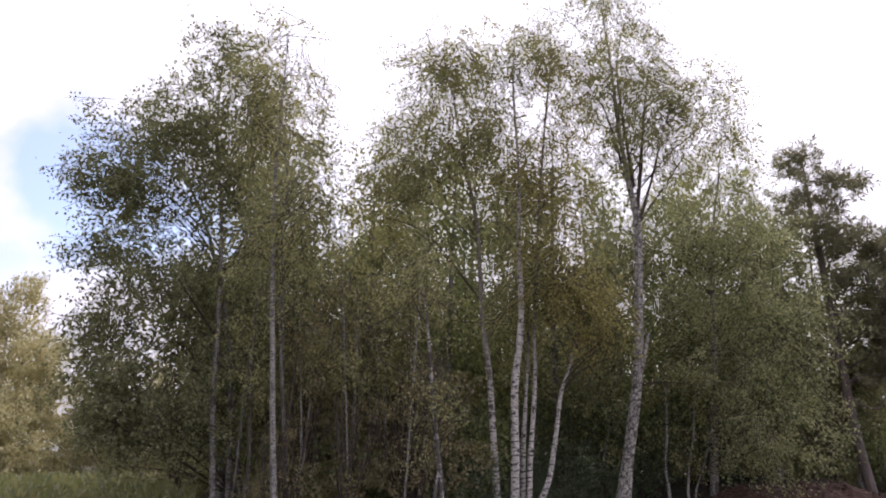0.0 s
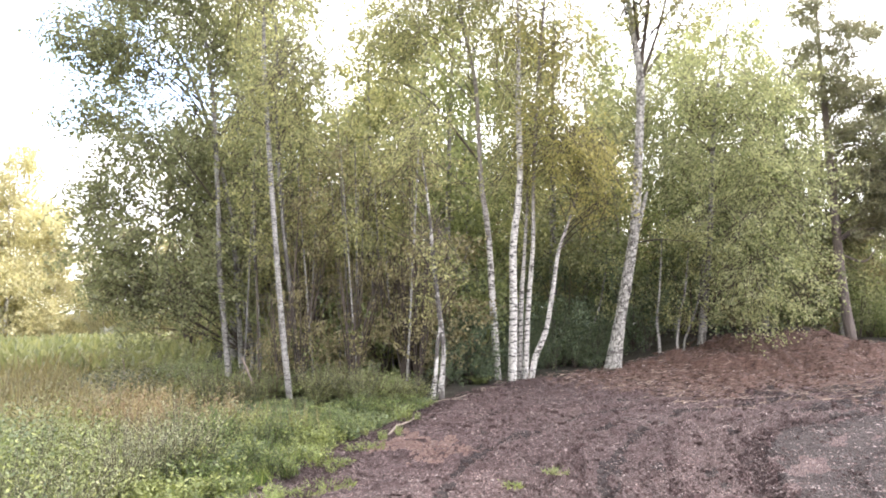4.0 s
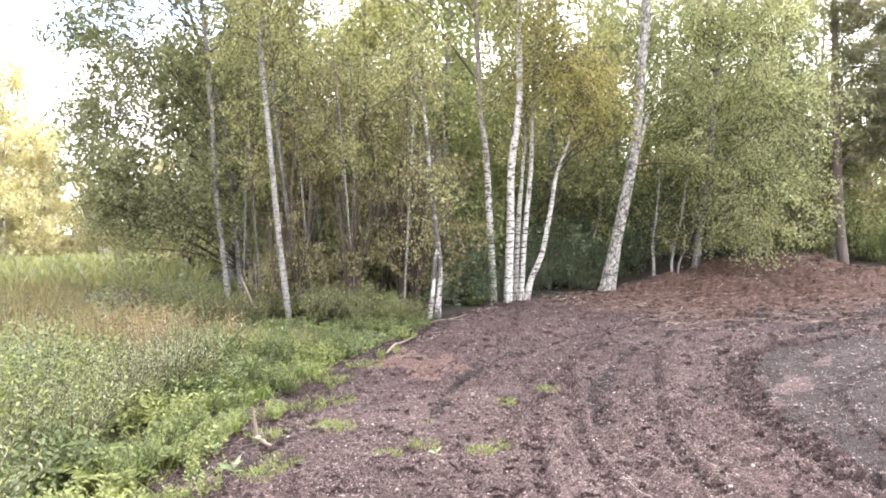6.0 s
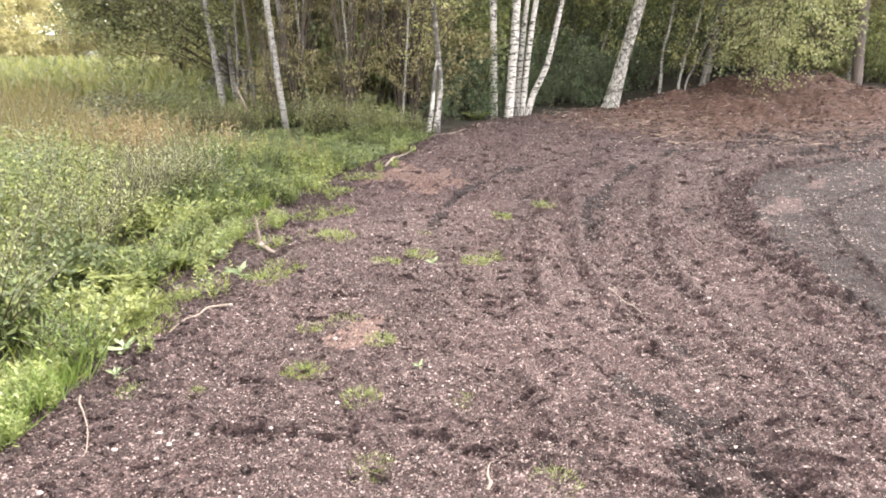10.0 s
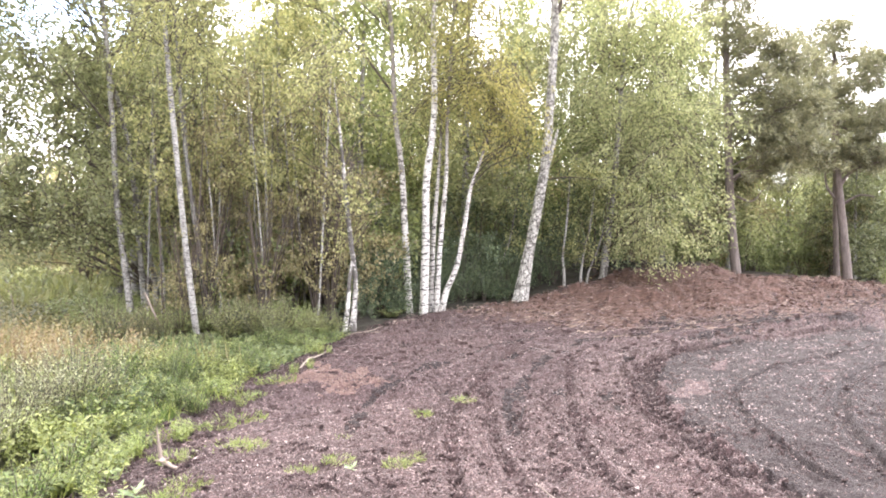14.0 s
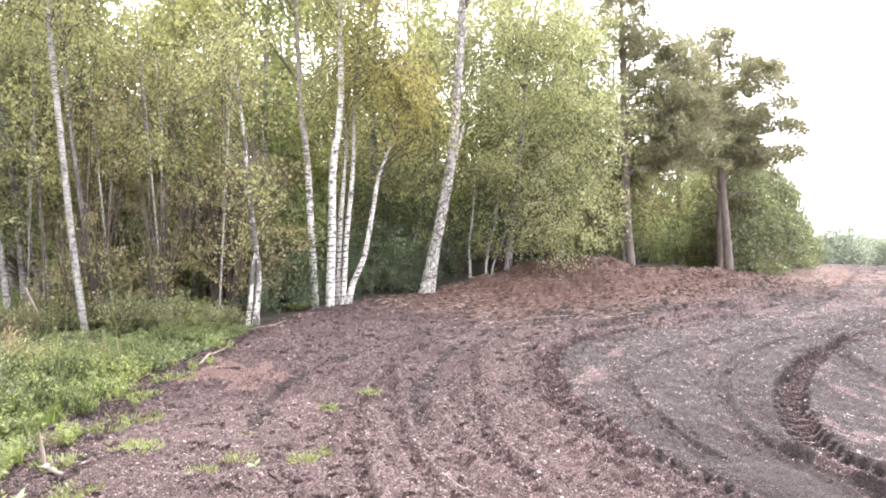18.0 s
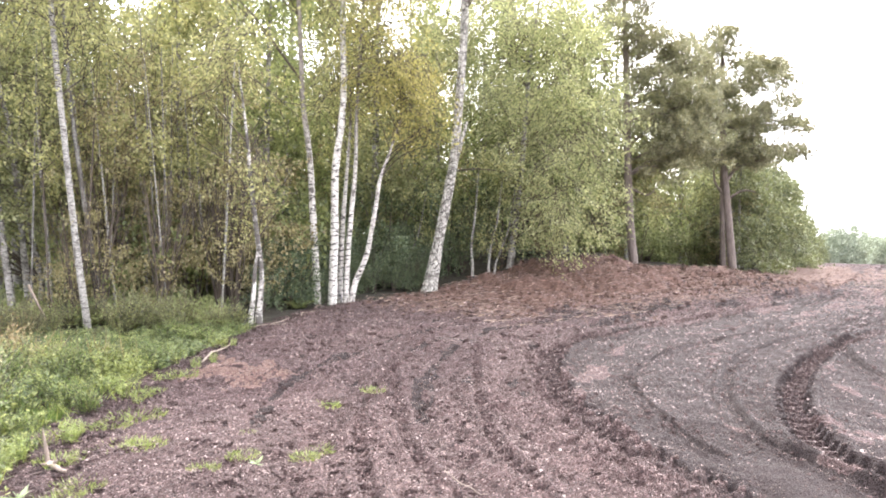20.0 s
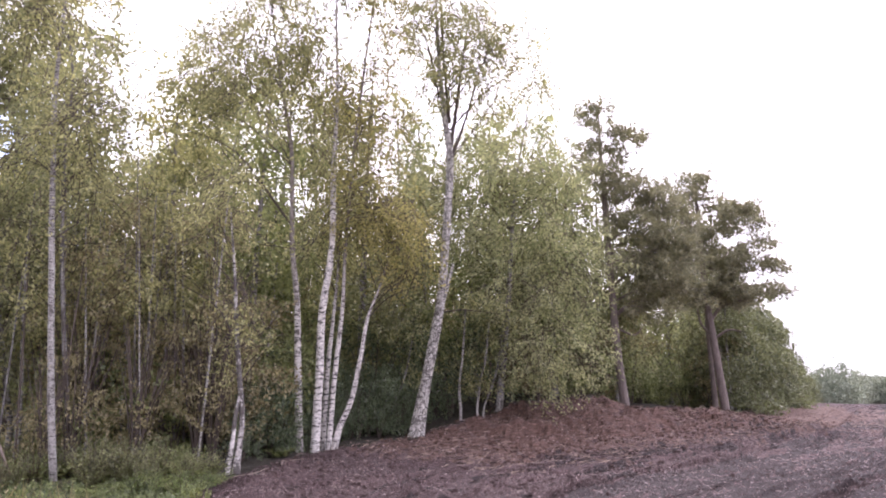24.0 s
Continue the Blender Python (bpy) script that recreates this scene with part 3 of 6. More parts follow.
        damp = (np.abs(q) < w * ((0.85 if d > 0.052 else 0.4) + 1.2 * edge[close])) & np.isin(index[close], (0, 5, 6)) & (d > 0.042)
        index[close] = np.where(damp, 4, index[close])
    index = np.where((c[:, 1] < 0.8) & np.isin(index, (4, 5, 6, 7)), 0, index)
    me = quick_mesh("ground", verts, faces, 4, False, (SOIL, BANK, TURF, SHADED_LITTER, DAMP_SHADED, DRY, MOIST, SAND), index)
    ob = new("ground", me)
    return tagged(ob, "dark rutted bare soil beside a green meadow", "ground", kind="structure")


ground = build_ground()


# ---- trees ----
def crown_leaves(rng, blobs, count, size, droop, style):
    """Twigs spread through the crown's masses, each with its row of leaves. Returns leaf arrays and the twigs."""
    blobs = np.asarray(blobs, float)
    weight = (blobs[:, 3] ** 2 * blobs[:, 4]) ** 0.55
    per = 18 if style != "pine" else 26
    k = max(8, count // per)
    bunches = max(3, k // (7 if style != "pine" else 9))
    pick = rng.choice(len(blobs), bunches, p=weight / weight.sum())
    d = rng.normal(size=(bunches, 3))
    d /= np.linalg.norm(d, axis=1)[:, None]
    rad = rng.random(bunches) ** 0.45 * 0.86
    heart = blobs[pick, :3] + d * rad[:, None] * blobs[pick][:, [3, 3, 4]]
    own = rng.integers(0, bunches, k)
    tip = heart[own] + rng.normal(size=(k, 3)) * (np.array([0.26, 0.26, 0.05]) if style == "pine" else np.array([1, 1, 1]) * max(0.2, 2.2 * size))
    d = d[own]
    if style == "pine":
        way = d * np.array([1, 1, 0.2]) + rng.normal(size=(k, 3)) * 0.5 + np.array([0, 0, 0.3])
        length = rng.uniform(0.2, 0.4, k)
    else:
        way = d * np.array([1, 1, 0.4]) + rng.normal(size=(k, 3)) * 0.35 + np.array([0, 0, -droop])
        length = rng.uniform(0.3, 0.8, k) * (0.7 + 0.6 * droop)
    way /= np.linalg.norm(way, axis=1)[:, None]
    t = rng.random((k, per))
    c = tip[:, None] + way[:, None] * (t * length[:, None])[..., None]
    c = c + rng.normal(size=c.shape) * (0.05 if style == "pine" else 0.8 * size)
    m = k * per
    if style == "pine":
        out = way[:, None] * 0.5 + rng.normal(size=(k, per, 3)) * 0.8
        L, W = rng.uniform(0.7, 1.2, m) * size * 1.7, rng.uniform(0.7, 1.2, m) * size * 0.28
    else:
        out = rng.normal(size=(k, per, 3)) + np.array([0, 0, -0.7])
        L, W = rng.uniform(0.6, 1.3, m) * size, rng.uniform(0.6, 1.2, m) * size * 0.75
    v, f = leaf_quads(c.reshape(-1, 3), out.reshape(-1, 3), rng.normal(size=(m, 3)), L, W)
    return v, f, tip, way, length


def tree(name, trunk, blobs, leaf, bark, label, leaves=9000, size=0.075, droop=0.7, style="leaf", seed=1, limbs=26, category="tree",
         group="trees at the wood's edge", sides=10, base=None, main_limbs=10, forks=(), girth=0.8):
    """A tree from its stem (x, y, z, radius) and the masses of its crown (x, y, z, half width, half height)."""
    rng = np.random.default_rng(seed)
    x0, y0, z0, r0 = trunk[0]
    if base is None:
        base = land_z(x0, y0)
    low = (x0 - (trunk[1][0] - x0) * 0.1, y0, min(base - 0.12, z0 - 0.05), r0 * 1.25)
    stem = [low] + ([(x0, y0, base + 0.12, r0 * 1.06)] if z0 > base + 0.3 else []) + [q for q in trunk if q[2] > low[2] + 0.04]
    origin = np.array([x0, y0, base])
    line = spline(stem, 5)
    line[:, 3] = np.maximum(line[:, 3] * girth, 0.006)
    root = new(name)
    root.location = origin
    tagged(root, label, category, group)
    v, f = tube(line, sides, 0.035, rng)
    part("trunk", quick_mesh("trunk", v - origin, f, 4, True, (bark,)), root)
    if not blobs:
        return root
    lv, lf, tip, way, length = crown_leaves(rng, blobs, leaves, size, droop, style)
    bz = np.asarray(blobs, float)
    wood = TWIG if style != "pine" else BARK_PINE
    if main_limbs:
        for path in forks:
            v, f = tube(spline(path, 5), 7, 0.03, rng)
            part("limb", quick_mesh("limb", v - origin, f, 4, True, (bark if path[0][3] > 0.055 and path[0][2] < 3.45 and style != "pine" else wood,)), root)
    pieces = []
    for q in range(limbs):
        b = bz[q % len(bz)]
        end = b[:3] + rng.normal(size=3) * b[[3, 3, 4]] * 0.42
        reach = np.hypot(*(end[:2] - line[:, :2][np.argmin(np.abs(line[:, 2] - end[2]))]))
        start_z = np.clip(end[2] - reach * (rng.uniform(0.4, 1.0) if style != "pine" else 0.1) - rng.uniform(0, 0.4), line[1, 2] + 0.6, line[-2, 2])
        j = int(np.argmin(np.abs(line[:, 2] - start_z)))
        p0 = line[j, :3]
        r = min(line[j, 3] * 0.4, 0.006 + 0.007 * np.linalg.norm(end - p0))
        mid = (p0 + end) / 2 + np.array([0, 0, 0.15 * reach]) + rng.normal(size=3) * 0.15
        limb = tube(spline([(*p0, r), (*mid, r * 0.65), (*end, r * 0.25)], 4), 5)
        if q < main_limbs:
            part("limb", quick_mesh("limb", limb[0] - origin, limb[1], 4, True, (wood,)), root)
        else:
            pieces.append(limb)
    for q in range(0, len(tip), 2 if main_limbs else 4):
        e = tip[q] + way[q] * length[q]
        a = tip[q] - way[q] * 0.25 + np.array([0, 0, 0.1])
        pieces.append(tube(np.array([(*a, 0.008), (*e, 0.004)]), 3))
    v, f = join(pieces)
    tagged(part("fine_branching", quick_mesh("fine_branching", v - origin, f, 4, True, (wood,)), root), kind="stuff")
    part("crown", quick_mesh("crown", lv - origin, lf, 4, False, (leaf,)), root)
    return root


SLENDER_BIRCH = ([(-2.84, 12.28, -0.06, 0.085), (-3.01, 12.24, 1.5, 0.075), (-3.16, 12.2, 3.27, 0.068), (-3.27, 12.18, 4.63, 0.062), (-3.39, 12.15, 6.46, 0.05), (-3.39, 12.15, 8.08, 0.035), (-3.39, 12.15, 10.09, 0.012)],
    [(-3.34, 12.16, 9.41, 0.7, 0.95), (-2.9, 12.26, 7.88, 0.54, 1.08), (-3.63, 12.09, 7.41, 0.59, 1.07), (-2.99, 12.24, 6.02, 0.69, 0.91), (-3.44, 12.14, 5.18, 0.67, 0.67), (-2.78, 12.29, 4.66, 0.55, 0.67)])
SECOND_STEM = ([(-2.92, 13.28, 0.58, 0.06), (-3.15, 13.23, 2.51, 0.055), (-3.3, 13.2, 3.96, 0.05), (-3.41, 13.17, 5.86, 0.04), (-3.44, 13.17, 7.4, 0.03), (-3.93, 13.06, 9.41, 0.01)],
    [(-3.77, 13.1, 9, 0.79, 1.06), (-2.92, 13.28, 7.05, 0.5, 1.13), (-4.33, 12.97, 8.65, 0.79, 1.18), (-2.73, 13.32, 5.91, 0.49, 0.85)])
LEFT_ALDER = ([(-4.47, 13.79, 0.4, 0.1), (-4.61, 13.75, 1.72, 0.09), (-4.69, 13.72, 2.66, 0.08), (-4.73, 13.71, 3.79, 0.075), (-4.89, 13.66, 6.26, 0.06), (-5.18, 13.56, 8.39, 0.04), (-5.29, 13.53, 10.73, 0.012)],
    [(-5.24, 13.55, 10.13, 1.08, 0.94), (-5.02, 13.61, 8.56, 1.38, 1.24), (-5.86, 13.34, 8.84, 0.97, 0.97), (-4.87, 13.67, 6.92, 1.19, 1.19), (-4.47, 13.79, 7.66, 0.94, 1.35), (-5.16, 13.57, 5.46, 1.16, 1.03)])
LEANING_ALDER = ([(-4.42, 14.54, 0.38, 0.09), (-4.54, 14.51, 1.98, 0.08), (-4.62, 14.48, 2.96, 0.07), (-4.84, 14.42, 4.4, 0.065), (-5.36, 14.26, 6.19, 0.055), (-6.11, 14.03, 7.75, 0.04), (-7.05, 13.75, 8.75, 0.012)],
    [(-7.01, 13.76, 8.47, 1.14, 0.71), (-7.56, 13.59, 7.54, 0.7, 0.84), (-6.29, 13.97, 7.31, 1.25, 1.11), (-7.04, 13.75, 6.94, 1.1, 0.55), (-6.08, 14.04, 8.48, 1.14, 0.86)])
LOW_ALDER = ([(-4.38, 15.18, 0.67, 0.08), (-4.56, 15.13, 1.73, 0.07), (-4.72, 15.08, 2.64, 0.06), (-4.93, 15.02, 3.49, 0.05), (-5.85, 14.76, 4.46, 0.04), (-6.88, 14.46, 5.43, 0.012)],
    [(-7.05, 14.41, 5.82, 1.4, 0.84), (-6.22, 14.65, 4.7, 1.65, 1.1), (-7.14, 14.38, 4, 0.82, 0.96), (-7.62, 14.24, 5.89, 0.7, 0.63), (-5.85, 14.24, 3.14, 1.71, 1.05), (-6.74, 13.98, 2.63, 0.85, 0.92), (-6.75, 13.98, 1.96, 0.65, 0.65), (-5.03, 14.99, 4.52, 1.51, 1.38), (-7.23, 13.73, 3.18, 0.59, 0.92), (-6.23, 14.02, 2.19, 1.04, 0.78), (-6.83, 13.85, 1.41, 0.59, 0.52), (-5.36, 14.27, 1.98, 1.17, 0.65), (-7.44, 13.67, 4.23, 0.53, 0.66)])
STUB_BIRCH = ([(-0.07, 12.3, 0.05, 0.085), (-0.02, 12.3, 0.66, 0.058), (-0.03, 12.3, 1.02, 0.062), (-0.1, 12.3, 1.6, 0.055), (-0.19, 12.3, 2.44, 0.05), (-0.27, 12.3, 3.39, 0.035), (-0.41, 12.3, 4.63, 0.01)],
    [(-0.46, 12.3, 4.32, 0.54, 0.75), (-0.57, 12.3, 3.28, 0.64, 0.74), (0.06, 12.3, 3.18, 0.53, 0.85), (-0.36, 12.3, 5.05, 0.55, 0.66), (0.06, 12.3, 2.23, 0.42, 0.53)])
CLUMP_OUTER = ([(1.19, 14.95, -0.01, 0.11), (1.1, 14.96, 1.73, 0.1), (1.02, 14.97, 3.26, 0.085), (0.87, 14.98, 4.54, 0.075), (0.77, 14.99, 6.77, 0.06), (0.46, 15.01, 8.4, 0.04), (0.14, 15.04, 10.63, 0.012)],
    [(-0.37, 15.08, 10.98, 0.98, 0.98), (0.15, 15.04, 9.5, 1.6, 1.16), (-0.84, 15.11, 8.9, 1.14, 1.14), (-1.38, 15.16, 7.84, 0.83, 1.11), (1, 14.97, 9, 0.86, 1.29), (-0.12, 15.06, 7.66, 1.52, 0.97), (0.43, 15.01, 11.29, 0.76, 0.76)])
CLUMP_MAIN = ([(1.49, 14.72, 0.04, 0.13), (1.54, 14.72, 1.73, 0.115), (1.56, 14.72, 2.99, 0.105), (1.73, 14.7, 4.48, 0.09), (1.72, 14.7, 6.26, 0.075), (1.76, 14.7, 8.12, 0.05), (1.68, 14.71, 10.45, 0.035), (1.77, 14.7, 12.27, 0.01)],
    [(1.72, 14.7, 11.1, 0.68, 1.05), (1.54, 14.72, 9.35, 0.71, 1.14), (2.3, 14.64, 11.4, 0.61, 1.06), (1.24, 14.75, 7.7, 0.82, 0.82), (2.02, 14.67, 6.67, 0.67, 0.8)])
CLUMP_THIN = ([(1.7, 15.1, 0.04, 0.08), (1.76, 15.1, 1.73, 0.07), (1.85, 15.09, 2.89, 0.05), (1.94, 15.08, 4.3, 0.035), (1.87, 15.09, 5.83, 0.012)],
    [(2, 15.07, 5.32, 0.67, 0.8), (1.56, 15.12, 4.56, 0.53, 0.8), (1.87, 15.09, 6.21, 0.68, 0.68)])
CLUMP_TALL = ([(1.81, 14.89, 0.07, 0.085), (1.88, 14.88, 1.48, 0.075), (2.02, 14.87, 3, 0.06), (2.05, 14.86, 4.26, 0.05), (2.2, 14.84, 6.73, 0.045), (2.53, 14.8, 10.03, 0.03), (2.73, 14.78, 11.49, 0.01)],
    [(2.66, 14.79, 11, 0.61, 0.91), (2.74, 14.78, 9.39, 0.58, 1.16), (2.22, 14.84, 8.19, 0.63, 0.98), (2.88, 14.76, 7.72, 0.69, 0.83), (2.55, 14.8, 6.16, 0.94, 0.81)])
CLUMP_CROOKED = ([(1.93, 14.88, 0.05, 0.095), (2.03, 14.86, 0.5, 0.085), (2.27, 14.83, 1.09, 0.075), (2.45, 14.8, 2.05, 0.062), (2.58, 14.78, 2.85, 0.05), (2.79, 14.74, 3.44, 0.036), (3.05, 14.72, 4.3, 0.02), (3.2, 14.71, 5.35, 0.01)],
    [(2.84, 14.76, 4.62, 0.79, 0.79), (3.2, 14.71, 5.35, 0.79, 0.79), (2.47, 14.8, 5.25, 0.79, 0.79), (3.45, 14.68, 3.98, 0.65, 0.65)])
GREAT_BIRCH = ([(4.05, 16.1, 0.13, 0.31), (4.26, 16.05, 1.33, 0.21), (4.48, 15.99, 2.49, 0.195), (4.65, 15.95, 3.51, 0.18), (4.77, 15.92, 4.99, 0.16), (4.89, 15.89, 7.12, 0.15), (4.76, 15.92, 8.37, 0.11), (4.62, 15.96, 9.86, 0.08), (4.53, 15.98, 11.95, 0.05), (4.38, 16.02, 14.01, 0.012)],
    [(4.64, 15.95, 13.77, 1.59, 1.06), (2.75, 16.42, 12.96, 0.86, 1.2), (3.62, 16.21, 11.72, 1, 1), (4.63, 15.95, 11.22, 1.48, 1.15), (5.75, 15.67, 10.89, 1.14, 0.98), (6.82, 15.4, 10.58, 0.97, 0.81), (5.32, 15.78, 12.73, 0.68, 1.03), (5.03, 15.85, 15.05, 1.64, 0.91), (4.11, 16.08, 9.75, 1.11, 1.11), (7.27, 15.29, 9.7, 0.55, 0.79), (6.15, 15.57, 9.19, 0.94, 0.78), (5.1, 15.84, 9.4, 0.95, 0.9), (5.6, 15.7, 10.3, 0.85, 0.9), (4.5, 15.98, 10.6, 0.9, 0.9), (5.3, 15.8, 11.6, 0.8, 0.8), (3.9, 16.1, 11.2, 0.7, 0.7), (6.0, 15.6, 9.2, 0.8, 0.8), (4.1, 16.1, 9.0, 0.8, 0.8)])
ROUND_BIRCH = ([(6.7, 17.35, 0.71, 0.13), (6.88, 17.28, 2.34, 0.11), (7.02, 17.23, 3.96, 0.09), (7.23, 17.15, 6.77, 0.05), (7.55, 17.02, 8.7, 0.03), (7.72, 16.96, 9.7, 0.012)],
    [(7.82, 16.92, 8.66, 1.19, 1.02), (7.01, 17.23, 7.28, 1.83, 1.17), (8.31, 16.73, 7.12, 1.16, 1.33), (6.2, 17.54, 5.75, 1.63, 1.3), (7.61, 17, 5.34, 2.11, 1.46), (8.43, 16.25, 4.33, 1.26, 1.57), (7.1, 16.9, 3.6, 1.55, 1.3), (7.89, 16.25, 2.43, 1.39, 1.23), (7.55, 16.5, 1.85, 1.15, 0.75), (5.89, 18.2, 7.07, 1.53, 1.19), (5.3, 18.96, 7.47, 1.23, 1.4), (6.38, 18.33, 8.51, 1.06, 0.88)])
FRONT_PINE = ([(11.98, 19.52, 0.23, 0.24), (11.8, 19.63, 2.38, 0.2), (11.73, 19.67, 5.04, 0.17), (11.67, 19.71, 7.42, 0.13), (11.62, 19.74, 9.48, 0.08), (11.62, 19.74, 10.96, 0.02)],
    [(11.64, 19.73, 10.64, 0.84, 0.46), (12.18, 19.39, 9.83, 0.83, 0.42), (11.42, 19.86, 9.4, 0.52, 0.46), (12.29, 19.33, 8.58, 0.57, 0.49), (11.53, 19.79, 8.04, 0.61, 0.51), (12.48, 19.21, 7.55, 1.11, 0.57), (13.16, 18.79, 7.09, 0.81, 0.56), (12.58, 19.15, 6.35, 1.5, 0.56), (13.25, 18.74, 5.72, 1.1, 0.56), (11.29, 19.94, 6.04, 0.6, 0.6), (12.67, 19.09, 4.99, 1.39, 0.59), (13.26, 18.73, 4.58, 0.99, 0.59), (12.76, 19.04, 3.84, 1.18, 0.63), (12.9, 19.6, 8.2, 0.9, 0.5), (13.6, 19.3, 7.3, 1.0, 0.55), (14.2, 19.6, 6.4, 1.1, 0.6), (13.9, 19.8, 5.3, 1.3, 0.6), (14.4, 19.9, 4.3, 1.3, 0.6), (12.4, 19.5, 9.2, 0.7, 0.45), (11.32, 19.56, 10.57, 0.5, 0.4), (11.7, 19.34, 9.69, 0.6, 0.4), (12.24, 19.0, 9.22, 0.5, 0.35), (11.41, 19.51, 8.39, 0.5, 0.35), (12.12, 19.08, 7.93, 0.7, 0.45), (12.63, 18.74, 7.29, 0.7, 0.45), (11.84, 19.25, 6.76, 0.7, 0.4)])
SECOND_PINE = ([(16.76, 20.65, 0.02, 0.24), (16.58, 20.8, 2.65, 0.2), (16.44, 20.91, 4.55, 0.17), (16.42, 20.93, 6.28, 0.13), (16.41, 20.94, 7.84, 0.09), (16.36, 20.98, 9.21, 0.02)],
    [(16.28, 21.05, 8.88, 0.83, 0.47), (16.6, 20.78, 8.15, 0.82, 0.47), (16.02, 21.26, 7.66, 0.7, 0.51), (17.28, 20.24, 7.73, 0.82, 0.42), (17.61, 19.96, 7.03, 0.81, 0.46), (16.77, 20.65, 6.91, 1.04, 0.51), (17.78, 19.83, 6.15, 1.04, 0.51), (18.09, 19.58, 5.28, 1.03, 0.46), (17.07, 20.41, 5.57, 1.27, 0.58), (18.47, 19.27, 4.52, 0.41, 0.21), (16.26, 21.06, 6.3, 0.92, 0.58), (17.52, 20.04, 4.48, 1.26, 0.57), (16.77, 20.65, 4.32, 1.14, 0.57), (16.09, 21.20, 4.57, 0.80, 0.46)])
GREAT_FORKS = [[(4.9, 15.89, 7.43, 0.065), (5.07, 15.84, 8.66, 0.046), (5.28, 15.79, 10.28, 0.029), (5.54, 15.72, 11.79, 0.008)],
               [(4.89, 15.89, 7.12, 0.052), (5.26, 15.79, 8.17, 0.036), (5.67, 15.69, 9.57, 0.023), (6.09, 15.58, 10.85, 0.008)],
               [(4.88, 15.89, 8.2, 0.046), (4.72, 15.93, 10.35, 0.033), (4.7, 15.93, 11.92, 0.019), (5.07, 15.84, 13.51, 0.007)],
               [(4.62, 15.95, 8.87, 0.029), (4.32, 16.03, 10.4, 0.023), (3.9, 16.14, 11.33, 0.013), (3.49, 16.24, 12.11, 0.007)],
               [(4.7, 15.93, 3.44, 0.058), (4.83, 15.9, 3.91, 0.049), (4.95, 15.87, 4.38, 0.039)],
               [(4.6, 15.96, 3.13, 0.019), (5.21, 15.81, 3.2, 0.013), (6.07, 15.59, 3.1, 0.007)]]

PINE_LIMBS = [[(11.73, 19.62, 5.31, 0.06), (12.23, 19.25, 5.46, 0.045), (13.34, 18.57, 5.79, 0.015)], [(11.79, 19.6, 3.57, 0.045), (12.05, 19.36, 3.79, 0.035), (12.52, 19.07, 3.8, 0.012)],
              [(11.74, 19.63, 4.73, 0.045), (11.28, 19.83, 4.87, 0.035), (10.84, 20.09, 4.83, 0.012)], [(11.66, 19.7, 7.64, 0.05), (11.83, 19.49, 7.96, 0.035), (12.21, 19.26, 8.27, 0.012)],
              [(11.82, 19.6, 3.1, 0.04), (12.25, 19.24, 2.86, 0.03), (12.53, 19.07, 3.2, 0.01)],
              [(16.48, 20.88, 4.05, 0.06), (16.74, 20.67, 4.46, 0.045), (17.24, 20.27, 4.67, 0.02)], [(16.53, 20.84, 3.5, 0.06), (16.88, 20.56, 4.05, 0.05), (17.69, 19.9, 4.32, 0.02)],
              [(16.56, 20.81, 2.85, 0.05), (16.98, 20.48, 3.17, 0.04), (17.34, 20.18, 3.1, 0.02)], [(16.46, 20.9, 4.35, 0.05), (16.13, 21.17, 4.8, 0.035), (15.94, 21.32, 4.88, 0.015)],
              [(16.45, 20.9, 5.7, 0.05), (16.69, 20.72, 5.47, 0.035), (17.05, 20.42, 5.51, 0.015)], [(16.54, 20.83, 2.95, 0.05), (16.24, 21.08, 3.55, 0.04), (16.2, 21.11, 4.6, 0.015)]]

tree("birch_tree", *SLENDER_BIRCH, LEAF_BIRCH, BARK_CREAM, "slender pale birch with a sparse high crown", 8000, 0.062, seed=11, girth=0.72)
tree("birch_tree", *SECOND_STEM, LEAF_BIRCH, BARK_SHADED, "thin grey birch stem behind a slender birch", 8000, 0.062, seed=12, girth=0.7)
tree("alder_tree", *LEFT_ALDER, LEAF_ALDER, BARK_GREY, "tall dark-leaved alder with a full crown", 15500, 0.078, 0.3, seed=13, girth=0.68)
tree("alder_tree", *LEANING_ALDER, LEAF_ALDER, BARK_GREY, "alder leaning out over the meadow", 13000, 0.08, 0.3, seed=14, girth=0.68)
tree("alder_tree", *LOW_ALDER, LEAF_ALDER, BARK_GREY, "low spreading dark-leaved alder hanging over the meadow", 35000, 0.08, 0.35, seed=15, girth=0.7)
tree("birch_tree", *STUB_BIRCH, LEAF_BIRCH, BARK_ROUGH, "short crooked birch with a swollen split stem", 3000, 0.06, seed=16, forks=[[(-0.22, 12.26, -0.05, 0.056), (-0.16, 12.24, 0.45, 0.042), (-0.13, 12.25, 0.9, 0.036), (-0.08, 12.28, 1.25, 0.025)]])
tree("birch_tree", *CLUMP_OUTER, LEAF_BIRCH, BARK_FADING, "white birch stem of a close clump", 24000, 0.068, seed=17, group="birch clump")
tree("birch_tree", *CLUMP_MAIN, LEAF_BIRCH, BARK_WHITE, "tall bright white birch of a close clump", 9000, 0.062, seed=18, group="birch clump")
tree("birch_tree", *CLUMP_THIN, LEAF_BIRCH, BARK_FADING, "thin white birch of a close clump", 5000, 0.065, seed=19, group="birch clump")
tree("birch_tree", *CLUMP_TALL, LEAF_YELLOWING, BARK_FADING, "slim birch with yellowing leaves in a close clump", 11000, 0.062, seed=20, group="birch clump")
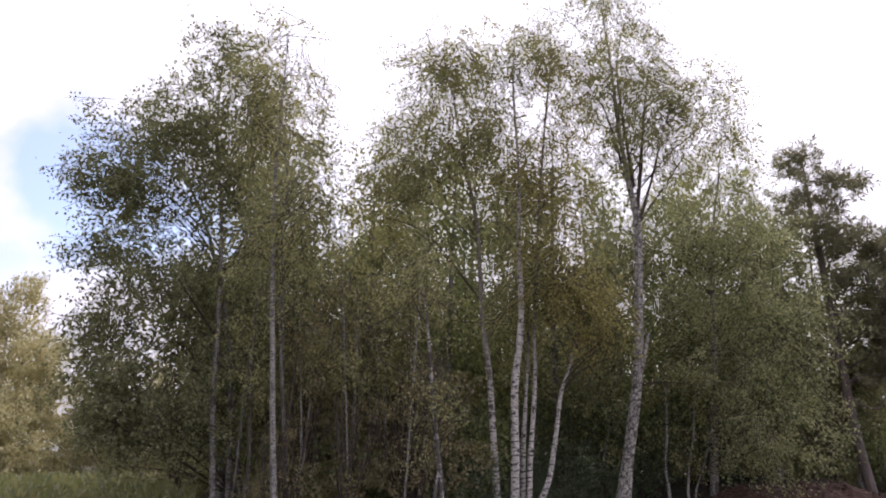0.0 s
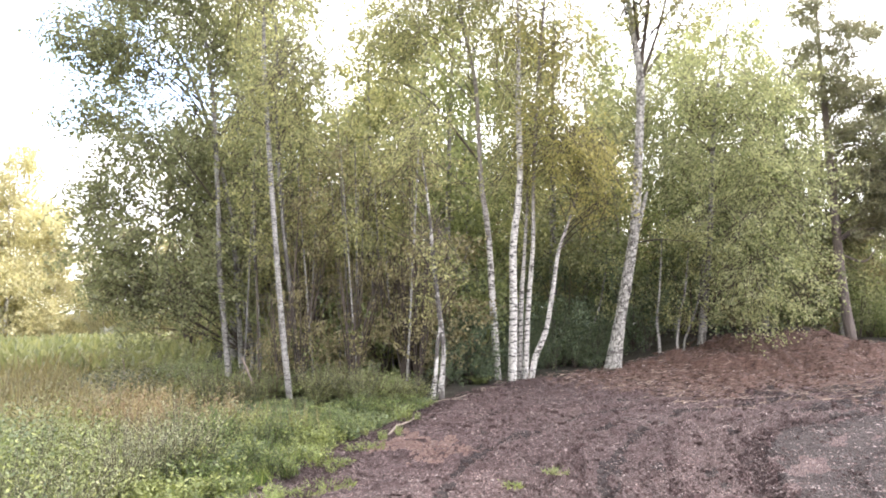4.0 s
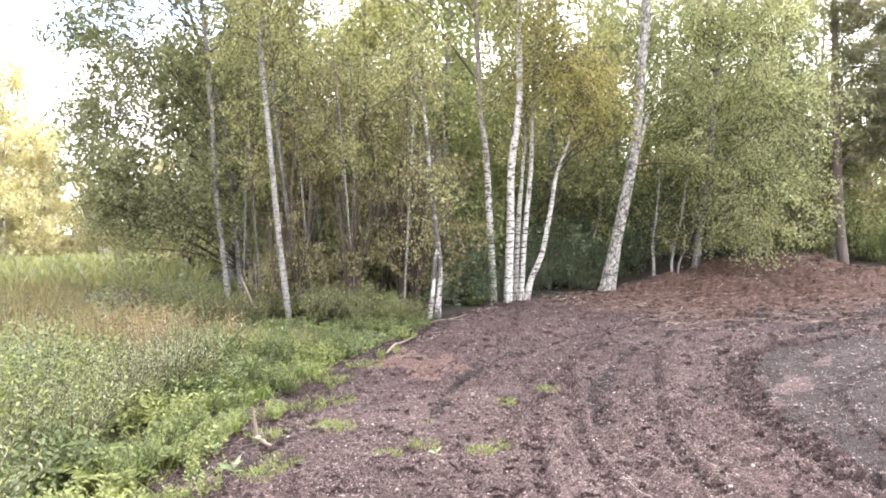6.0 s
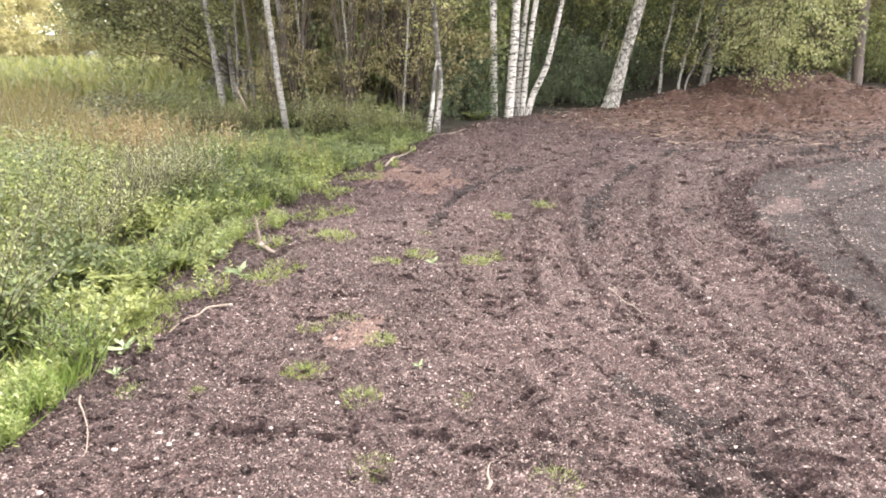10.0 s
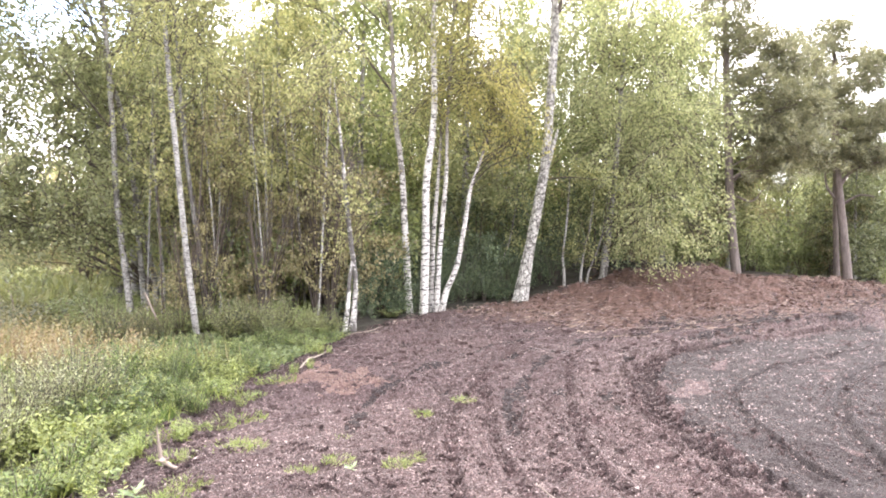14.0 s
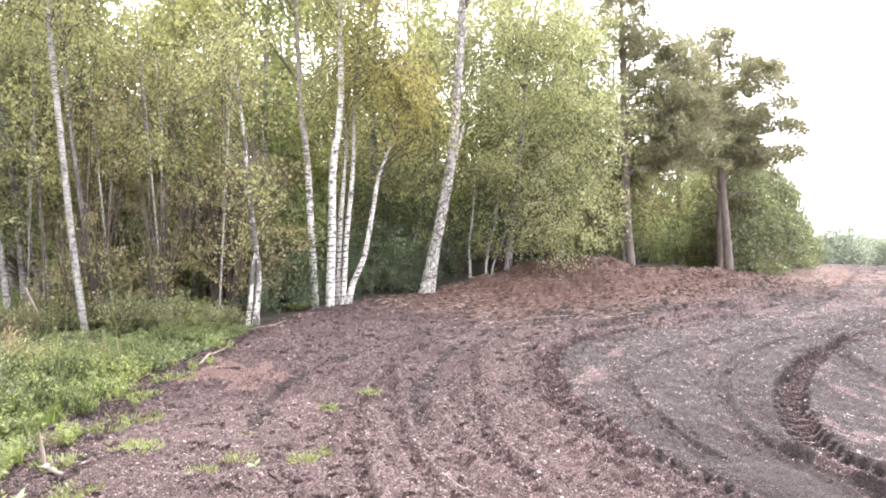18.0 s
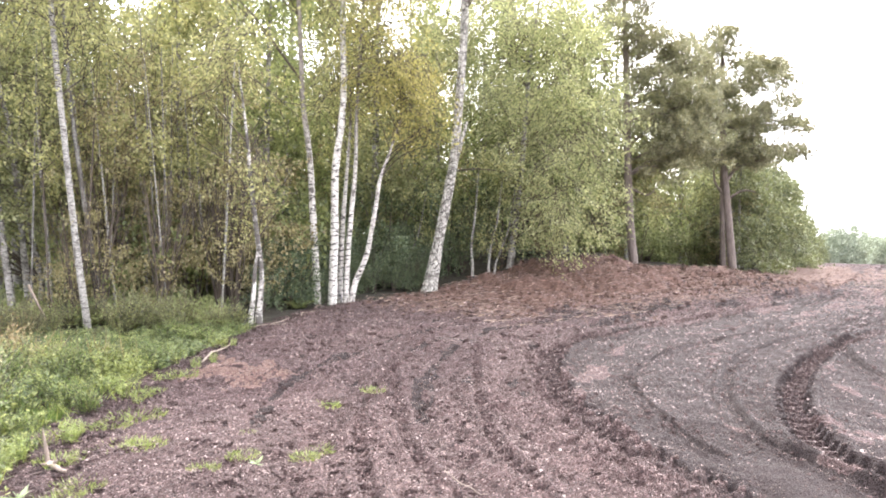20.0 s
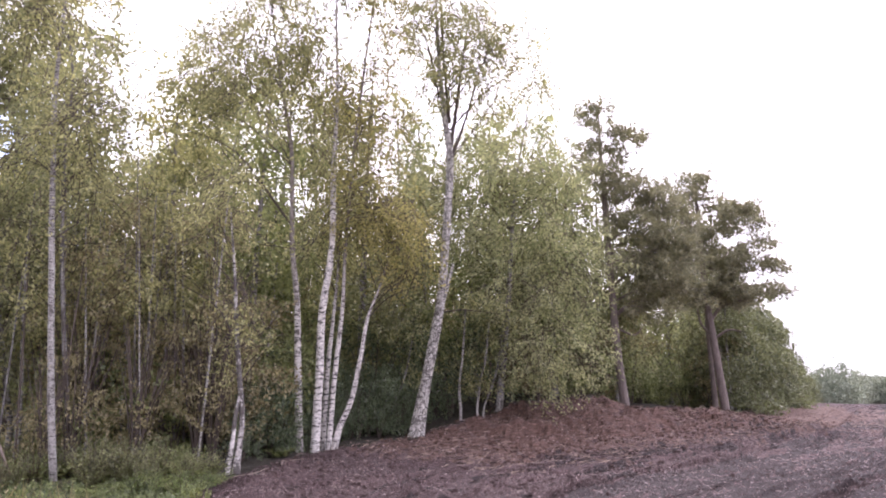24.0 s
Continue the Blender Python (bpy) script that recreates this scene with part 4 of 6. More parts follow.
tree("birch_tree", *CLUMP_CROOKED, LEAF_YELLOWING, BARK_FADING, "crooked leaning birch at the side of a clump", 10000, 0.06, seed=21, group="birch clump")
tree("birch_tree", *GREAT_BIRCH, LEAF_BIRCH, BARK_OLD, "thick old leaning birch with forked airy crown", 34000, 0.066, seed=22, limbs=24, main_limbs=6, sides=16, forks=GREAT_FORKS, girth=0.66)
tree("birch_tree", *ROUND_BIRCH, LEAF_PALE, BARK_GREY, "round leafy birch hanging low over the bank", 52000, 0.07, seed=23, limbs=36)
tree("pine_tree", *FRONT_PINE, VEILED_NEEDLE, BARK_PINE, "tall pine with foliage on one side above the bank", 40000, 0.125, 0, "pine", seed=24, limbs=44, girth=0.68, forks=PINE_LIMBS[:5], main_limbs=8)
tree("pine_tree", *SECOND_PINE, VEILED_NEEDLE, BARK_PINE, "leaning pine with a broad flat crown", 32000, 0.125, 0, "pine", seed=25, limbs=44, girth=0.68, forks=PINE_LIMBS[5:], main_limbs=8)

tree("pine_tree", [(16.98, 21.51, 0.64, 0.13), (16.94, 21.54, 2.54, 0.11), (16.95, 21.53, 4.72, 0.09), (17.01, 21.48, 6.5, 0.05)], [(17.01, 21.48, 6.8, 0.6, 0.4), (17.31, 21.48, 6.0, 0.6, 0.4), (16.71, 21.48, 5.6, 0.6, 0.4)], VEILED_NEEDLE, BARK_PINE, "slim pine stem close behind a leaning pine", 5000, 0.095, 0, "pine", seed=26, limbs=10, girth=0.8, main_limbs=4)


# ---- the wood behind: a few kinds, each repeated ----
def generic(name, height, spread, leaf, bark, label, leaves, seed, start=0.18, size=0.1):
    """A forest tree at the origin with its crown from low on the stem to the top."""
    rng = np.random.default_rng(seed)
    bend = rng.normal(size=2) * 0.25
    trunk = [(bend[0] * t * t, bend[1] * t * t, height * t, 0.011 * height * (1 - t) + 0.01) for t in (0, 0.2, 0.45, 0.7, 1.0)]
    blobs = []
    for q in range(9):
        t = start + (1 - start) * (q + 0.5) / 9
        w = spread * (1.0 - 0.65 * max(0, t - 0.45) / 0.55)
        a = q * 2.4
        blobs.append((math.cos(a) * w * 0.45, math.sin(a) * w * 0.45, height * t, w * 0.62, height * 0.085))
    return tree(name, trunk, blobs, leaf, bark, label, leaves, size, 0.6, seed=seed, limbs=14, group="trees of the wood", sides=6, base=0.0, main_limbs=0, girth=1.0)


def standing(proto, x, y, turn, scale):
    ob = copy_thing(proto, pose(x, y, land_z(x, y) - 0.03, 0, 0, turn))
    ob.scale = (scale, scale, scale)
    return ob


def shrub(name, height, spread, leaf, label, leaves, seed, size=0.08, group="undergrowth", shoots=6):
    """Several thin stems from one root, leafy to the ground."""
    rng = np.random.default_rng(seed)
    root = new(name)
    tagged(root, label, "shrub", group)
    stems, blobs = [], []
    for q in range(shoots):
        a = q * 6.3 / shoots + rng.random()
        r = spread * rng.uniform(0.3, 0.9)
        h = height * rng.uniform(0.65, 1.0)
        tip = (math.cos(a) * r, math.sin(a) * r, h, 0.005)
        stems.append(tube(spline([(0, 0, -0.1, 0.022), (tip[0] * 0.4, tip[1] * 0.4, h * 0.5, 0.014), tip], 4), 5))
        blobs += [(tip[0], tip[1], h * 0.85, spread * 0.4, height * 0.18), (tip[0] * 0.7, tip[1] * 0.7, h * 0.45, spread * 0.45, height * 0.25)]
    v, f, tip, way, length = crown_leaves(rng, blobs, leaves, size, 0.2, "leaf")
    for sv, sf in stems:
        part("stem", quick_mesh("stem", sv, sf, 4, True, (TWIG,)), root)
    part("foliage", quick_mesh("foliage", v, f, 4, False, (leaf,)), root)
    return root


THICKET = [(39.3, 29.5, 6.2), (40.0, 30.5, 6.0), (40.6, 31.5, 5.8), (41.1, 33.0, 5.8), (41.6, 34.5, 5.5), (42.1, 36.5, 5.3), (42.6, 38.5, 5.2), (43.0, 40.5, 4.8), (43.4, 43.0, 4.3), (43.8, 45.0, 3.8), (44.2, 47.5, 3.2), (44.6, 49.5, 2.6), (44.9, 51.0, 1.9)]


def plant_wood():
    rng = np.random.default_rng(5)
    kinds = [generic("forest_birch", 9.5, 1.5, LEAF_BIRCH, BARK_GREY, "slim birch among the close trees of the wood", 8600, 31, 0.17, 0.115),
             generic("forest_birch", 9.0, 1.3, LEAF_SHRUB, BARK_GREY, "slim dark-leaved young tree of the wood", 8600, 32, 0.12, 0.115),
             generic("forest_birch", 10.0, 1.6, LEAF_YELLOWING, BARK_WHITE, "yellowing birch among the trees of the wood", 8000, 33, 0.34, 0.115),
             generic("forest_alder", 9.5, 1.8, LEAF_ALDER, BARK_GREY, "dark alder inside the wood", 8600, 34, 0.16, 0.115)]
    bushes = [shrub("shrub", 2.6, 1.1, LEAF_SHRUB, "dark leafy shrub under the trees", 1900, 41, 0.095),
              shrub("shrub", 1.8, 1.0, LEAF_BIRCH, "low green shrub at the wood's edge", 2000, 42),
              shrub("shrub", 3.4, 1.2, LEAF_DULL, "tall brownish shrub under the trees", 2300, 43, 0.1)]
    shade = shrub("shrub", 2.4, 1.1, LEAF_SHADE_DARKENED, "dark blue-green shrub, deep shade put into its leaf colour", 2000, 45, 0.085)
    brush = shrub("bare_shrub", 2.9, 0.8, LEAF_DULL, "tall brown shrub of bare twigs in the wood", 1300, 44, 0.06, shoots=13)
    low_tree = generic("thicket_tree", 5.7, 1.7, THICKET_LEAF, BARK_GREY, "dark leafy young tree at the field's edge", 9000, 37, 0.04, 0.11)
    first = [True] * 10

    def put(proto, slot, x, y, turn, scale):
        if first[slot]:
            first[slot] = False
            proto.matrix_world = pose(x, y, land_z(x, y) - 0.03, 0, 0, turn)
            proto.scale = (scale, scale, scale)
        else:
            standing(proto, x, y, turn, scale)

    # rows behind the edge, from the meadow's side to beyond the pines
    for d0, h, gap in ((17.0, 0.85, 1.7), (19.6, 0.95, 1.9), (22.5, 1.05, 2.2), (26.0, 1.15, 2.9), (30.0, 0.72, 2.4)):
        az = -19.0 - (d0 - 17) * 0.5
        while az < 37:
            az += math.degrees(gap / d0) * rng.uniform(0.75, 1.35)
            far = d0 + max(0, az - 8) * 0.13 + rng.uniform(-0.9, 0.9)
            x, y = far * math.sin(radians(az)), far * math.cos(radians(az))
            s, _ = along_line(np.array([x]), np.array([y]), EDGE)
            if s[0] > -1.6:
                continue
            k = int(rng.choice(4, p=[0.35, 0.3, 0.1, 0.25]))
            low = float(np.interp(az, [-20, -12, -9, -4, 4, 12, 22, 27, 31, 37], [1.05, 1.05, 0.95, 1.22, 1.2, 1.12, 1.14, 1.08, 0.86, 0.78]))
            put(kinds[k], k, x, y, rng.uniform(0, 360), h * low * rng.uniform(0.86, 1.08))
    for az, d, h in ((-15.4, 18.6, 1.2), (-13.2, 17.4, 1.08), (-17.6, 19.4, 1.15), (25.5, 23.2, 0.95), (27.5, 24.4, 1.0), (29.6, 25.2, 1.05), (23.5, 24.5, 1.0)):
        put(kinds[3], 3, d * math.sin(radians(az)), d * math.cos(radians(az)), az * 40, h)
    # undergrowth
    for d0 in (14.6, 16.4, 18.6, 22.0):
        az = -17.0
        while az < 38:
            az += math.degrees(1.4 / d0) * rng.uniform(0.8, 1.4)
            far = d0 + max(0, az - 2) * (0.2 if az < 22 else 0.18) + rng.uniform(-0.4, 0.4)
            x, y = far * math.sin(radians(az)), far * math.cos(radians(az))
            s, _ = along_line(np.array([x]), np.array([y]), EDGE)
            if s[0] > -0.9:
                continue
            k = int(rng.choice(3, p=[0.45, 0.2, 0.35]))
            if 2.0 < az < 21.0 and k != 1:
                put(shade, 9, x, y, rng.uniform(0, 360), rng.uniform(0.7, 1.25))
            else:
                put(bushes[k], 4 + k, x, y, rng.uniform(0, 360), rng.uniform(0.7, 1.15))
    for d0 in (26.0, 29.0):
        for az in np.arange(-21, 36, 3.2):
            far = d0 + max(0, az - 8) * 0.13 + rng.uniform(-0.8, 0.8)
            put(bushes[2], 6, far * math.sin(radians(az)), far * math.cos(radians(az)), rng.uniform(0, 360), rng.uniform(1.3, 1.8))
    for az in np.arange(-19, 31, 1.7):
        far = 33.0 + rng.uniform(0, 3)
        put(bushes[0], 4, far * math.sin(radians(az)), far * math.cos(radians(az)), rng.uniform(0, 360), rng.uniform(1.7, 2.3))
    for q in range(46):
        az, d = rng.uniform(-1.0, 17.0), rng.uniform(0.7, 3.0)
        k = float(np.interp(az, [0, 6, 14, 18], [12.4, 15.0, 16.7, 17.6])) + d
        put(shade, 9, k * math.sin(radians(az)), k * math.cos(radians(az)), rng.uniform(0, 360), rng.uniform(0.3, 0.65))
    for q in range(17):
        az, far = rng.uniform(-14.0, 2.5), rng.uniform(13.3, 16.8)
        put(brush, 8, far * math.sin(radians(az)), far * math.cos(radians(az)), rng.uniform(0, 360), rng.uniform(0.7, 1.3))
    # low growth along the meadow's side
    for q in range(22):
        t = rng.random()
        x, y = -1.1 - 4.2 * t + rng.normal() * 0.2, 12.7 + 1.2 * t + rng.normal() * 0.4
        k = int(rng.choice(3, p=[0.75, 0.05, 0.2]))
        put(bushes[k], 4 + k, x, y, rng.uniform(0, 360), rng.uniform(0.08, 0.19))
    # the wood's edge running away along the field
    t, q = 0.0, 0
    while t < 0.45:
        t += 0.028 + 0.02 * t
        for off in (1.5, 4.5):
            x, y = 18.5 + t * 88 - off * 0.7 + rng.uniform(-0.8, 0.8), 22.8 + t * 84 + off * 0.7 + rng.uniform(-0.8, 0.8)
            k = int(rng.choice(4, p=[0.2, 0.4, 0.0, 0.4]))
            put(kinds[k], k, x, y, rng.uniform(0, 360), rng.uniform(0.78, 0.98))
            if t < 0.75:
                put(bushes[0], 4, x + 0.6, y - 0.4, rng.uniform(0, 360), rng.uniform(0.5, 1.2))
    for az, d, h in THICKET:
        for q in range(4):
            e = d + 1.3 * q + rng.uniform(-0.5, 0.5)
            w = az - 0.45 * q + rng.uniform(-0.3, 0.3)
            put(low_tree, 7, e * math.sin(radians(w)), e * math.cos(radians(w)), rng.uniform(0, 360), h / 5.7 * rng.uniform(0.62, 1.12))
    for q in range(24):
        t = 0.36 * (q / 23)
        off = rng.uniform(0.9, 2.6)
        x, y = 11.0 + 21 * t - 0.62 * off, 18.6 + 12.5 * t + 0.78 * off
        if along_line(np.array([x]), np.array([y]), EDGE)[0][0] > -0.7:
            x, y = x - 0.9, y + 1.1
        b = int(rng.choice(3, p=[0.85, 0.0, 0.15]))
        put(bushes[b], 4 + b, x, y, rng.uniform(0, 360), rng.uniform(0.45, 1.05))
    # golden trees across the meadow, sunlight put into their leaf colour
    gold = generic("golden_birch", 13.0, 3.6, LEAF_GOLD_SUNLIT, BARK_WHITE, "golden birch across the meadow, sunlight in its leaf colour", 22000, 35, 0.05, 0.21)
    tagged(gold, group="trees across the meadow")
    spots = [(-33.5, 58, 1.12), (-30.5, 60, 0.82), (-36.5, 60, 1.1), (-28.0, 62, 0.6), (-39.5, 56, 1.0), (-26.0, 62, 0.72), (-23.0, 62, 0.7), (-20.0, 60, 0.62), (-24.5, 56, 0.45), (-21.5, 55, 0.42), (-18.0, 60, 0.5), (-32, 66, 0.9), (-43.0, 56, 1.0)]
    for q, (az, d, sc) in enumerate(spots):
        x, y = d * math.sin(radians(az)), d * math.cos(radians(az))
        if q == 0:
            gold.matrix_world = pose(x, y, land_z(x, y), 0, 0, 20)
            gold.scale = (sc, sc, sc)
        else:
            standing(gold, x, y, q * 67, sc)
    # a far wood on the horizon, its leaf colour paled for haze
    far = generic("far_tree", 14.0, 5.0, FAR_HAZED_LEAF, BARK_GREY, "green tree of the far wood with haze in its leaf colour", 5000, 36, 0.02, 0.75)
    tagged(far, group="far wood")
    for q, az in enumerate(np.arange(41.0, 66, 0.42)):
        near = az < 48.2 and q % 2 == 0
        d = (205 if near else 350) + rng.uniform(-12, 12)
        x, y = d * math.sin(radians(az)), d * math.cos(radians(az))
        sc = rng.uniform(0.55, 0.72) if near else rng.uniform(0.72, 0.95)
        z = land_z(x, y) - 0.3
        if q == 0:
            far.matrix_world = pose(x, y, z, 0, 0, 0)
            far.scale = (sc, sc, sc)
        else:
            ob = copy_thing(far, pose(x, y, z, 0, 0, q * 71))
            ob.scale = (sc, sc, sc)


SAPLINGS = [[(-1.78, 14.09, 0.52), (-1.83, 14.08, 1.73), (-1.87, 14.08, 3.17)],
            [(-3.01, 15.71, 1.2), (-3.1, 15.7, 2.28), (-3.16, 15.69, 3.48)],
            [(-2.41, 15.31, 0.82), (-2.43, 15.31, 2.0), (-2.53, 15.29, 3.04)],
            [(-1.51, 16.93, 1.17), (-1.45, 16.94, 2.47), (-1.5, 16.93, 3.77)],
            [(-1.68, 16.92, 1.17), (-1.68, 16.92, 2.47), (-1.73, 16.91, 3.48)],
            [(-0.9, 16.48, 1.04), (-0.87, 16.48, 2.31), (-0.96, 16.47, 3.43)],
            [(-3.11, 15.18, 0.43), (-3.48, 15.11, 1.99), (-3.65, 15.07, 3.66)],
            [(5.94, 16.99, 0.76), (6.04, 16.96, 1.46), (6.16, 16.91, 1.97)],
            [(5.52, 17.13, 0.73), (5.49, 17.14, 1.31), (5.58, 17.11, 2.04)],
            [(3.63, 17.22, 0.43), (3.8, 17.19, 1.02), (4.02, 17.14, 1.61)],
            [(0.52, 16.99, 0.73), (0.49, 16.99, 2.04), (0.58, 16.99, 3.2)],
            [(-3.88, 13.97, 0.77), (-3.93, 13.96, 1.72), (-4.0, 13.94, 2.68)],
            [(6.18, 17.12, 0.73), (6.39, 17.04, 1.31), (6.55, 16.98, 1.9)]]
for q, (a, b, c) in enumerate(SAPLINGS):
    r = 0.028 + 0.006 * (q % 3)
    c2 = (c[0] * 2 - b[0], c[1] * 2 - b[1], c[2] * 2 - b[2] + 0.6)
    tree("birch_sapling", [(*a, r), (*b, r * 0.85), (*c, r * 0.7), (*c2, 0.008)], [(*c, 0.5, 0.7), (*c2, 0.5, 0.6)], LEAF_BIRCH, BARK_TAN if q % 3 else BARK_GREY,
         "thin pale birch sapling in the wood", 900, 0.07, seed=90 + q, limbs=6, group="thin stems in the wood", sides=6, main_limbs=0, girth=1.0)
rng_stems = random.Random(8)
for q in range(30):
    az, d = rng_stems.uniform(-17, -1.3), rng_stems.uniform(13.4, 17.5)
    x, y, h = d * math.sin(radians(az)), d * math.cos(radians(az)), rng_stems.uniform(4.0, 6.5)
    r, lean = rng_stems.uniform(0.012, 0.03), rng_stems.uniform(-0.45, 0.35)
    tree("thin_sapling", [(x, y, 0, r), (x + lean * 0.4, y, h * 0.4, r * 0.85), (x + lean, y, h, 0.007)], [(x + lean * 0.8, y, h * 0.75, 0.45, 0.9)], LEAF_DULL if q % 2 else LEAF_BIRCH,
         (TWIG, BARK_TAN, BARK_SHADED)[q % 3], "thin bare-stemmed sapling in the crowded wood", 450, 0.07, seed=140 + q, limbs=5, group="thin stems in the wood", sides=5, main_limbs=0, girth=1.0)
plant_wood()


# ---- meadow ----
def in_meadow(x, y, margin=0.0):
    s, _ = along_line(x, y, EDGE)
    w, _ = along_line(x, y, WOOD_SIDE)
    return (s < -margin) & ((w < 0.3) | (y < 10.6))


def scatter(rng, count, near, far, az0, az1, power=1.0):
    """Places on the ground, closer together near the path's end."""
    az = np.radians(rng.uniform(az0, az1, count))
    r = near * (far / near) ** (rng.random(count) ** power)
    return r * np.sin(az), r * np.cos(az), r


def blades(name, label, rng, x, y, height, width, material, lean=0.35, per=1, spread=0.03):
    """Grass: long pointed blades, joined."""
    x, y, height, width = (np.repeat(q, per) for q in (x, y, height, width))
    k = len(x)
    x, y = x + rng.normal(size=k) * spread, y + rng.normal(size=k) * spread
    z = land(x, y)[0] - 0.01
    up = np.stack([rng.normal(size=k) * lean, rng.normal(size=k) * lean, np.ones(k)], 1)
    v, f = leaf_quads(np.stack([x, y, z], 1), up, rng.normal(size=(k, 3)), height * rng.uniform(0.6, 1.2, k), width)
    ob = new(name, quick_mesh(name, v, f, 4, False, (material,)))
    return tagged(ob, label, "grass", kind="stuff")


def herb_arrays(rng, x, y, z, height, leaf_len, leaf_wid, pairs, rise=0.5):
    """Leaves in a spiral up a leaning stem, for many herbs at once; with the stems."""
    k = len(x)
    lean = rng.normal(size=(k, 2)) * 0.3
    t = np.linspace(0.15, 1.0, pairs)[None, :] + rng.normal(size=(k, pairs)) * 0.03
    a = np.arange(pairs)[None, :] * 2.4 + rng.random((k, 1)) * 6.28
    c = np.stack([x[:, None] + lean[:, :1] * t * height[:, None], y[:, None] + lean[:, 1:] * t * height[:, None], z[:, None] + t * height[:, None]], -1)
    out = np.stack([np.cos(a), np.sin(a), rise * (0.3 + t) + rng.normal(size=t.shape) * 0.2], -1)
    m = k * pairs
    size = (1.15 - 0.5 * t) * rng.uniform(0.7, 1.3, t.shape)
    across = np.stack([-np.sin(a), np.cos(a), rng.normal(size=t.shape) * 0.5], -1)
    v, f = leaf_quads(c.reshape(-1, 3), out.reshape(-1, 3), across.reshape(-1, 3), (size * leaf_len).ravel(), (size * leaf_wid).ravel())
    foot = np.stack([x, y, z - 0.02], 1)
    up = np.stack([lean[:, 0], lean[:, 1], np.ones(k)], 1)
    sv, sf = leaf_quads(foot, up, rng.normal(size=(k, 3)), height * 1.02, np.full(k, 0.008))
    return (v, f), (sv, sf)


def herb_stuff(name, label, rng, x, y, height, leaf_len, leaf_wid, pairs, material, rise=0.5):
    z = land(x, y)[0]
    a, b = herb_arrays(rng, x, y, z, height, leaf_len, leaf_wid, pairs, rise)
    v, f = join([a, b])
    return tagged(new(name, quick_mesh(name, v, f, 4, False, (material,))), label, "plants", kind="stuff")


def grow_meadow():
    rng = np.random.default_rng(77)

    def spots(count, near, far, margin, power=1.0, az0=-50, az1=3):
        x, y, r = scatter(rng, count, near, far, az0, az1, power)
        ok = in_meadow(x, y, margin)
        return x[ok], y[ok], r[ok]

    def open_spots(count, near, far, margin):
        x, y, r = spots(count, near, far, margin)
        ok = (along_line(x, y, WOOD_SIDE)[0] < -2.2) & ((y < 9.0) | (x < -4.0)) & (along_line(x, y, EDGE)[0] < -0.7)
        return x[ok], y[ok], r[ok]

    def bushy(x, y):
        """Uneven tops: herbs stand in domes."""
        return 0.72 + 1.35 * lumps(x, y, 1.0, 31) + 0.75 * lumps(x, y, 0.42, 32)

    x, y, r = spots(9000, 2.0, 11, 0.1)
    blades("meadow_grass", "green meadow grass among tall herbs", rng, x, y, 0.07 + 0.17 * rng.random(len(x)), 0.004 + 0.001 * r, GRASS_LEAF, 0.7)
    y = rng.uniform(1.9, 6.4, 11000)
    x = np.interp(y, [q[1] for q in EDGE[1:9]], [q[0] for q in EDGE[1:9]]) - 0.02 - 0.85 * rng.random(len(y)) ** 1.4
    keep = lumps(x, y, 0.5, 45) + 0.6 * lumps(x, y, 0.2, 46) > 0.36
    x, y = x[keep], y[keep]
    blades("edge_grass", "lush green grass where the meadow meets the soil", rng, x, y, 0.1 + 0.16 * rng.random(len(x)), np.full(len(x), 0.007), LUSH_GRASS, 0.45)
    x, y, r = open_spots(18000, 9.0, 22, 0.6)
    blades("dry_grass", "brown withering grass across the meadow", rng, x, y, 0.25 + 0.35 * rng.random(len(x)), 0.006 + 0.0014 * r, DRY_GRASS, 0.4)
    x, y, r = spots(16000, 19, 95, 0.5)
    blades("far_grass", "sunlit tall grass of the far meadow", rng, x, y, 0.3 + 0.3 * rng.random(len(x)), 0.03 + 0.0045 * r, FAR_GRASS, 0.5)
    x, y, r = spots(15000, 2.3, 11, 0.1)
    tall = smooth(-along_line(x, y, EDGE)[0] / 1.8)
    h = (0.14 + 0.4 * tall) * bushy(x, y) * rng.uniform(0.7, 1.2, len(x)) * np.where((y > 8.3) & (x > -4.5), 0.5, 1.0)
    keep = (h > 0.1) & (lumps(x, y, 0.33, 37) + 0.5 * lumps(x, y, 0.12, 44) > -0.08) & (r < 8 + 3 * lumps(x, y, 1.4, 39) + 2 * rng.random(len(x)))
    x, y, h = x[keep], y[keep], h[keep]
    dark = (lumps(x, y, 1.2, 40) + 0.5 * lumps(x, y, 0.4, 43) > 0.06) & (along_line(x, y, EDGE)[0] < -0.6)
    herb_stuff("meadow_herbs", "green leafy herbs of the meadow", rng, x[~dark], y[~dark], h[~dark], 0.05, 0.022, 20, HERB_LEAF)
    herb_stuff("dark_herbs", "dark green leafy herbs of the meadow", rng, x[dark], y[dark], h[dark] * 1.1, 0.06, 0.03, 18, DEEP_SHADED_LEAF)
    x, y, r = open_spots(7000, 6.5, 17, 0.6)
    keep = np.exp(-((x + 3.9) ** 2 + (y - 9.2) ** 2) / 2.0) + lumps(x, y, 0.8, 35) > 0.7
    herb_stuff("reddened_herbs", "reddish withering herbs in the meadow", rng, x[keep], y[keep], rng.uniform(0.35, 0.7, keep.sum()), 0.06, 0.022, 16, RED_LEAF)
    x, y, r = open_spots(3000, 5.5, 13, 1.4)
    keep = np.exp(-((x + 3.7) ** 2 + (y - 8.6) ** 2) / 2.2) + 1.2 * lumps(x, y, 0.6, 36) > 0.6
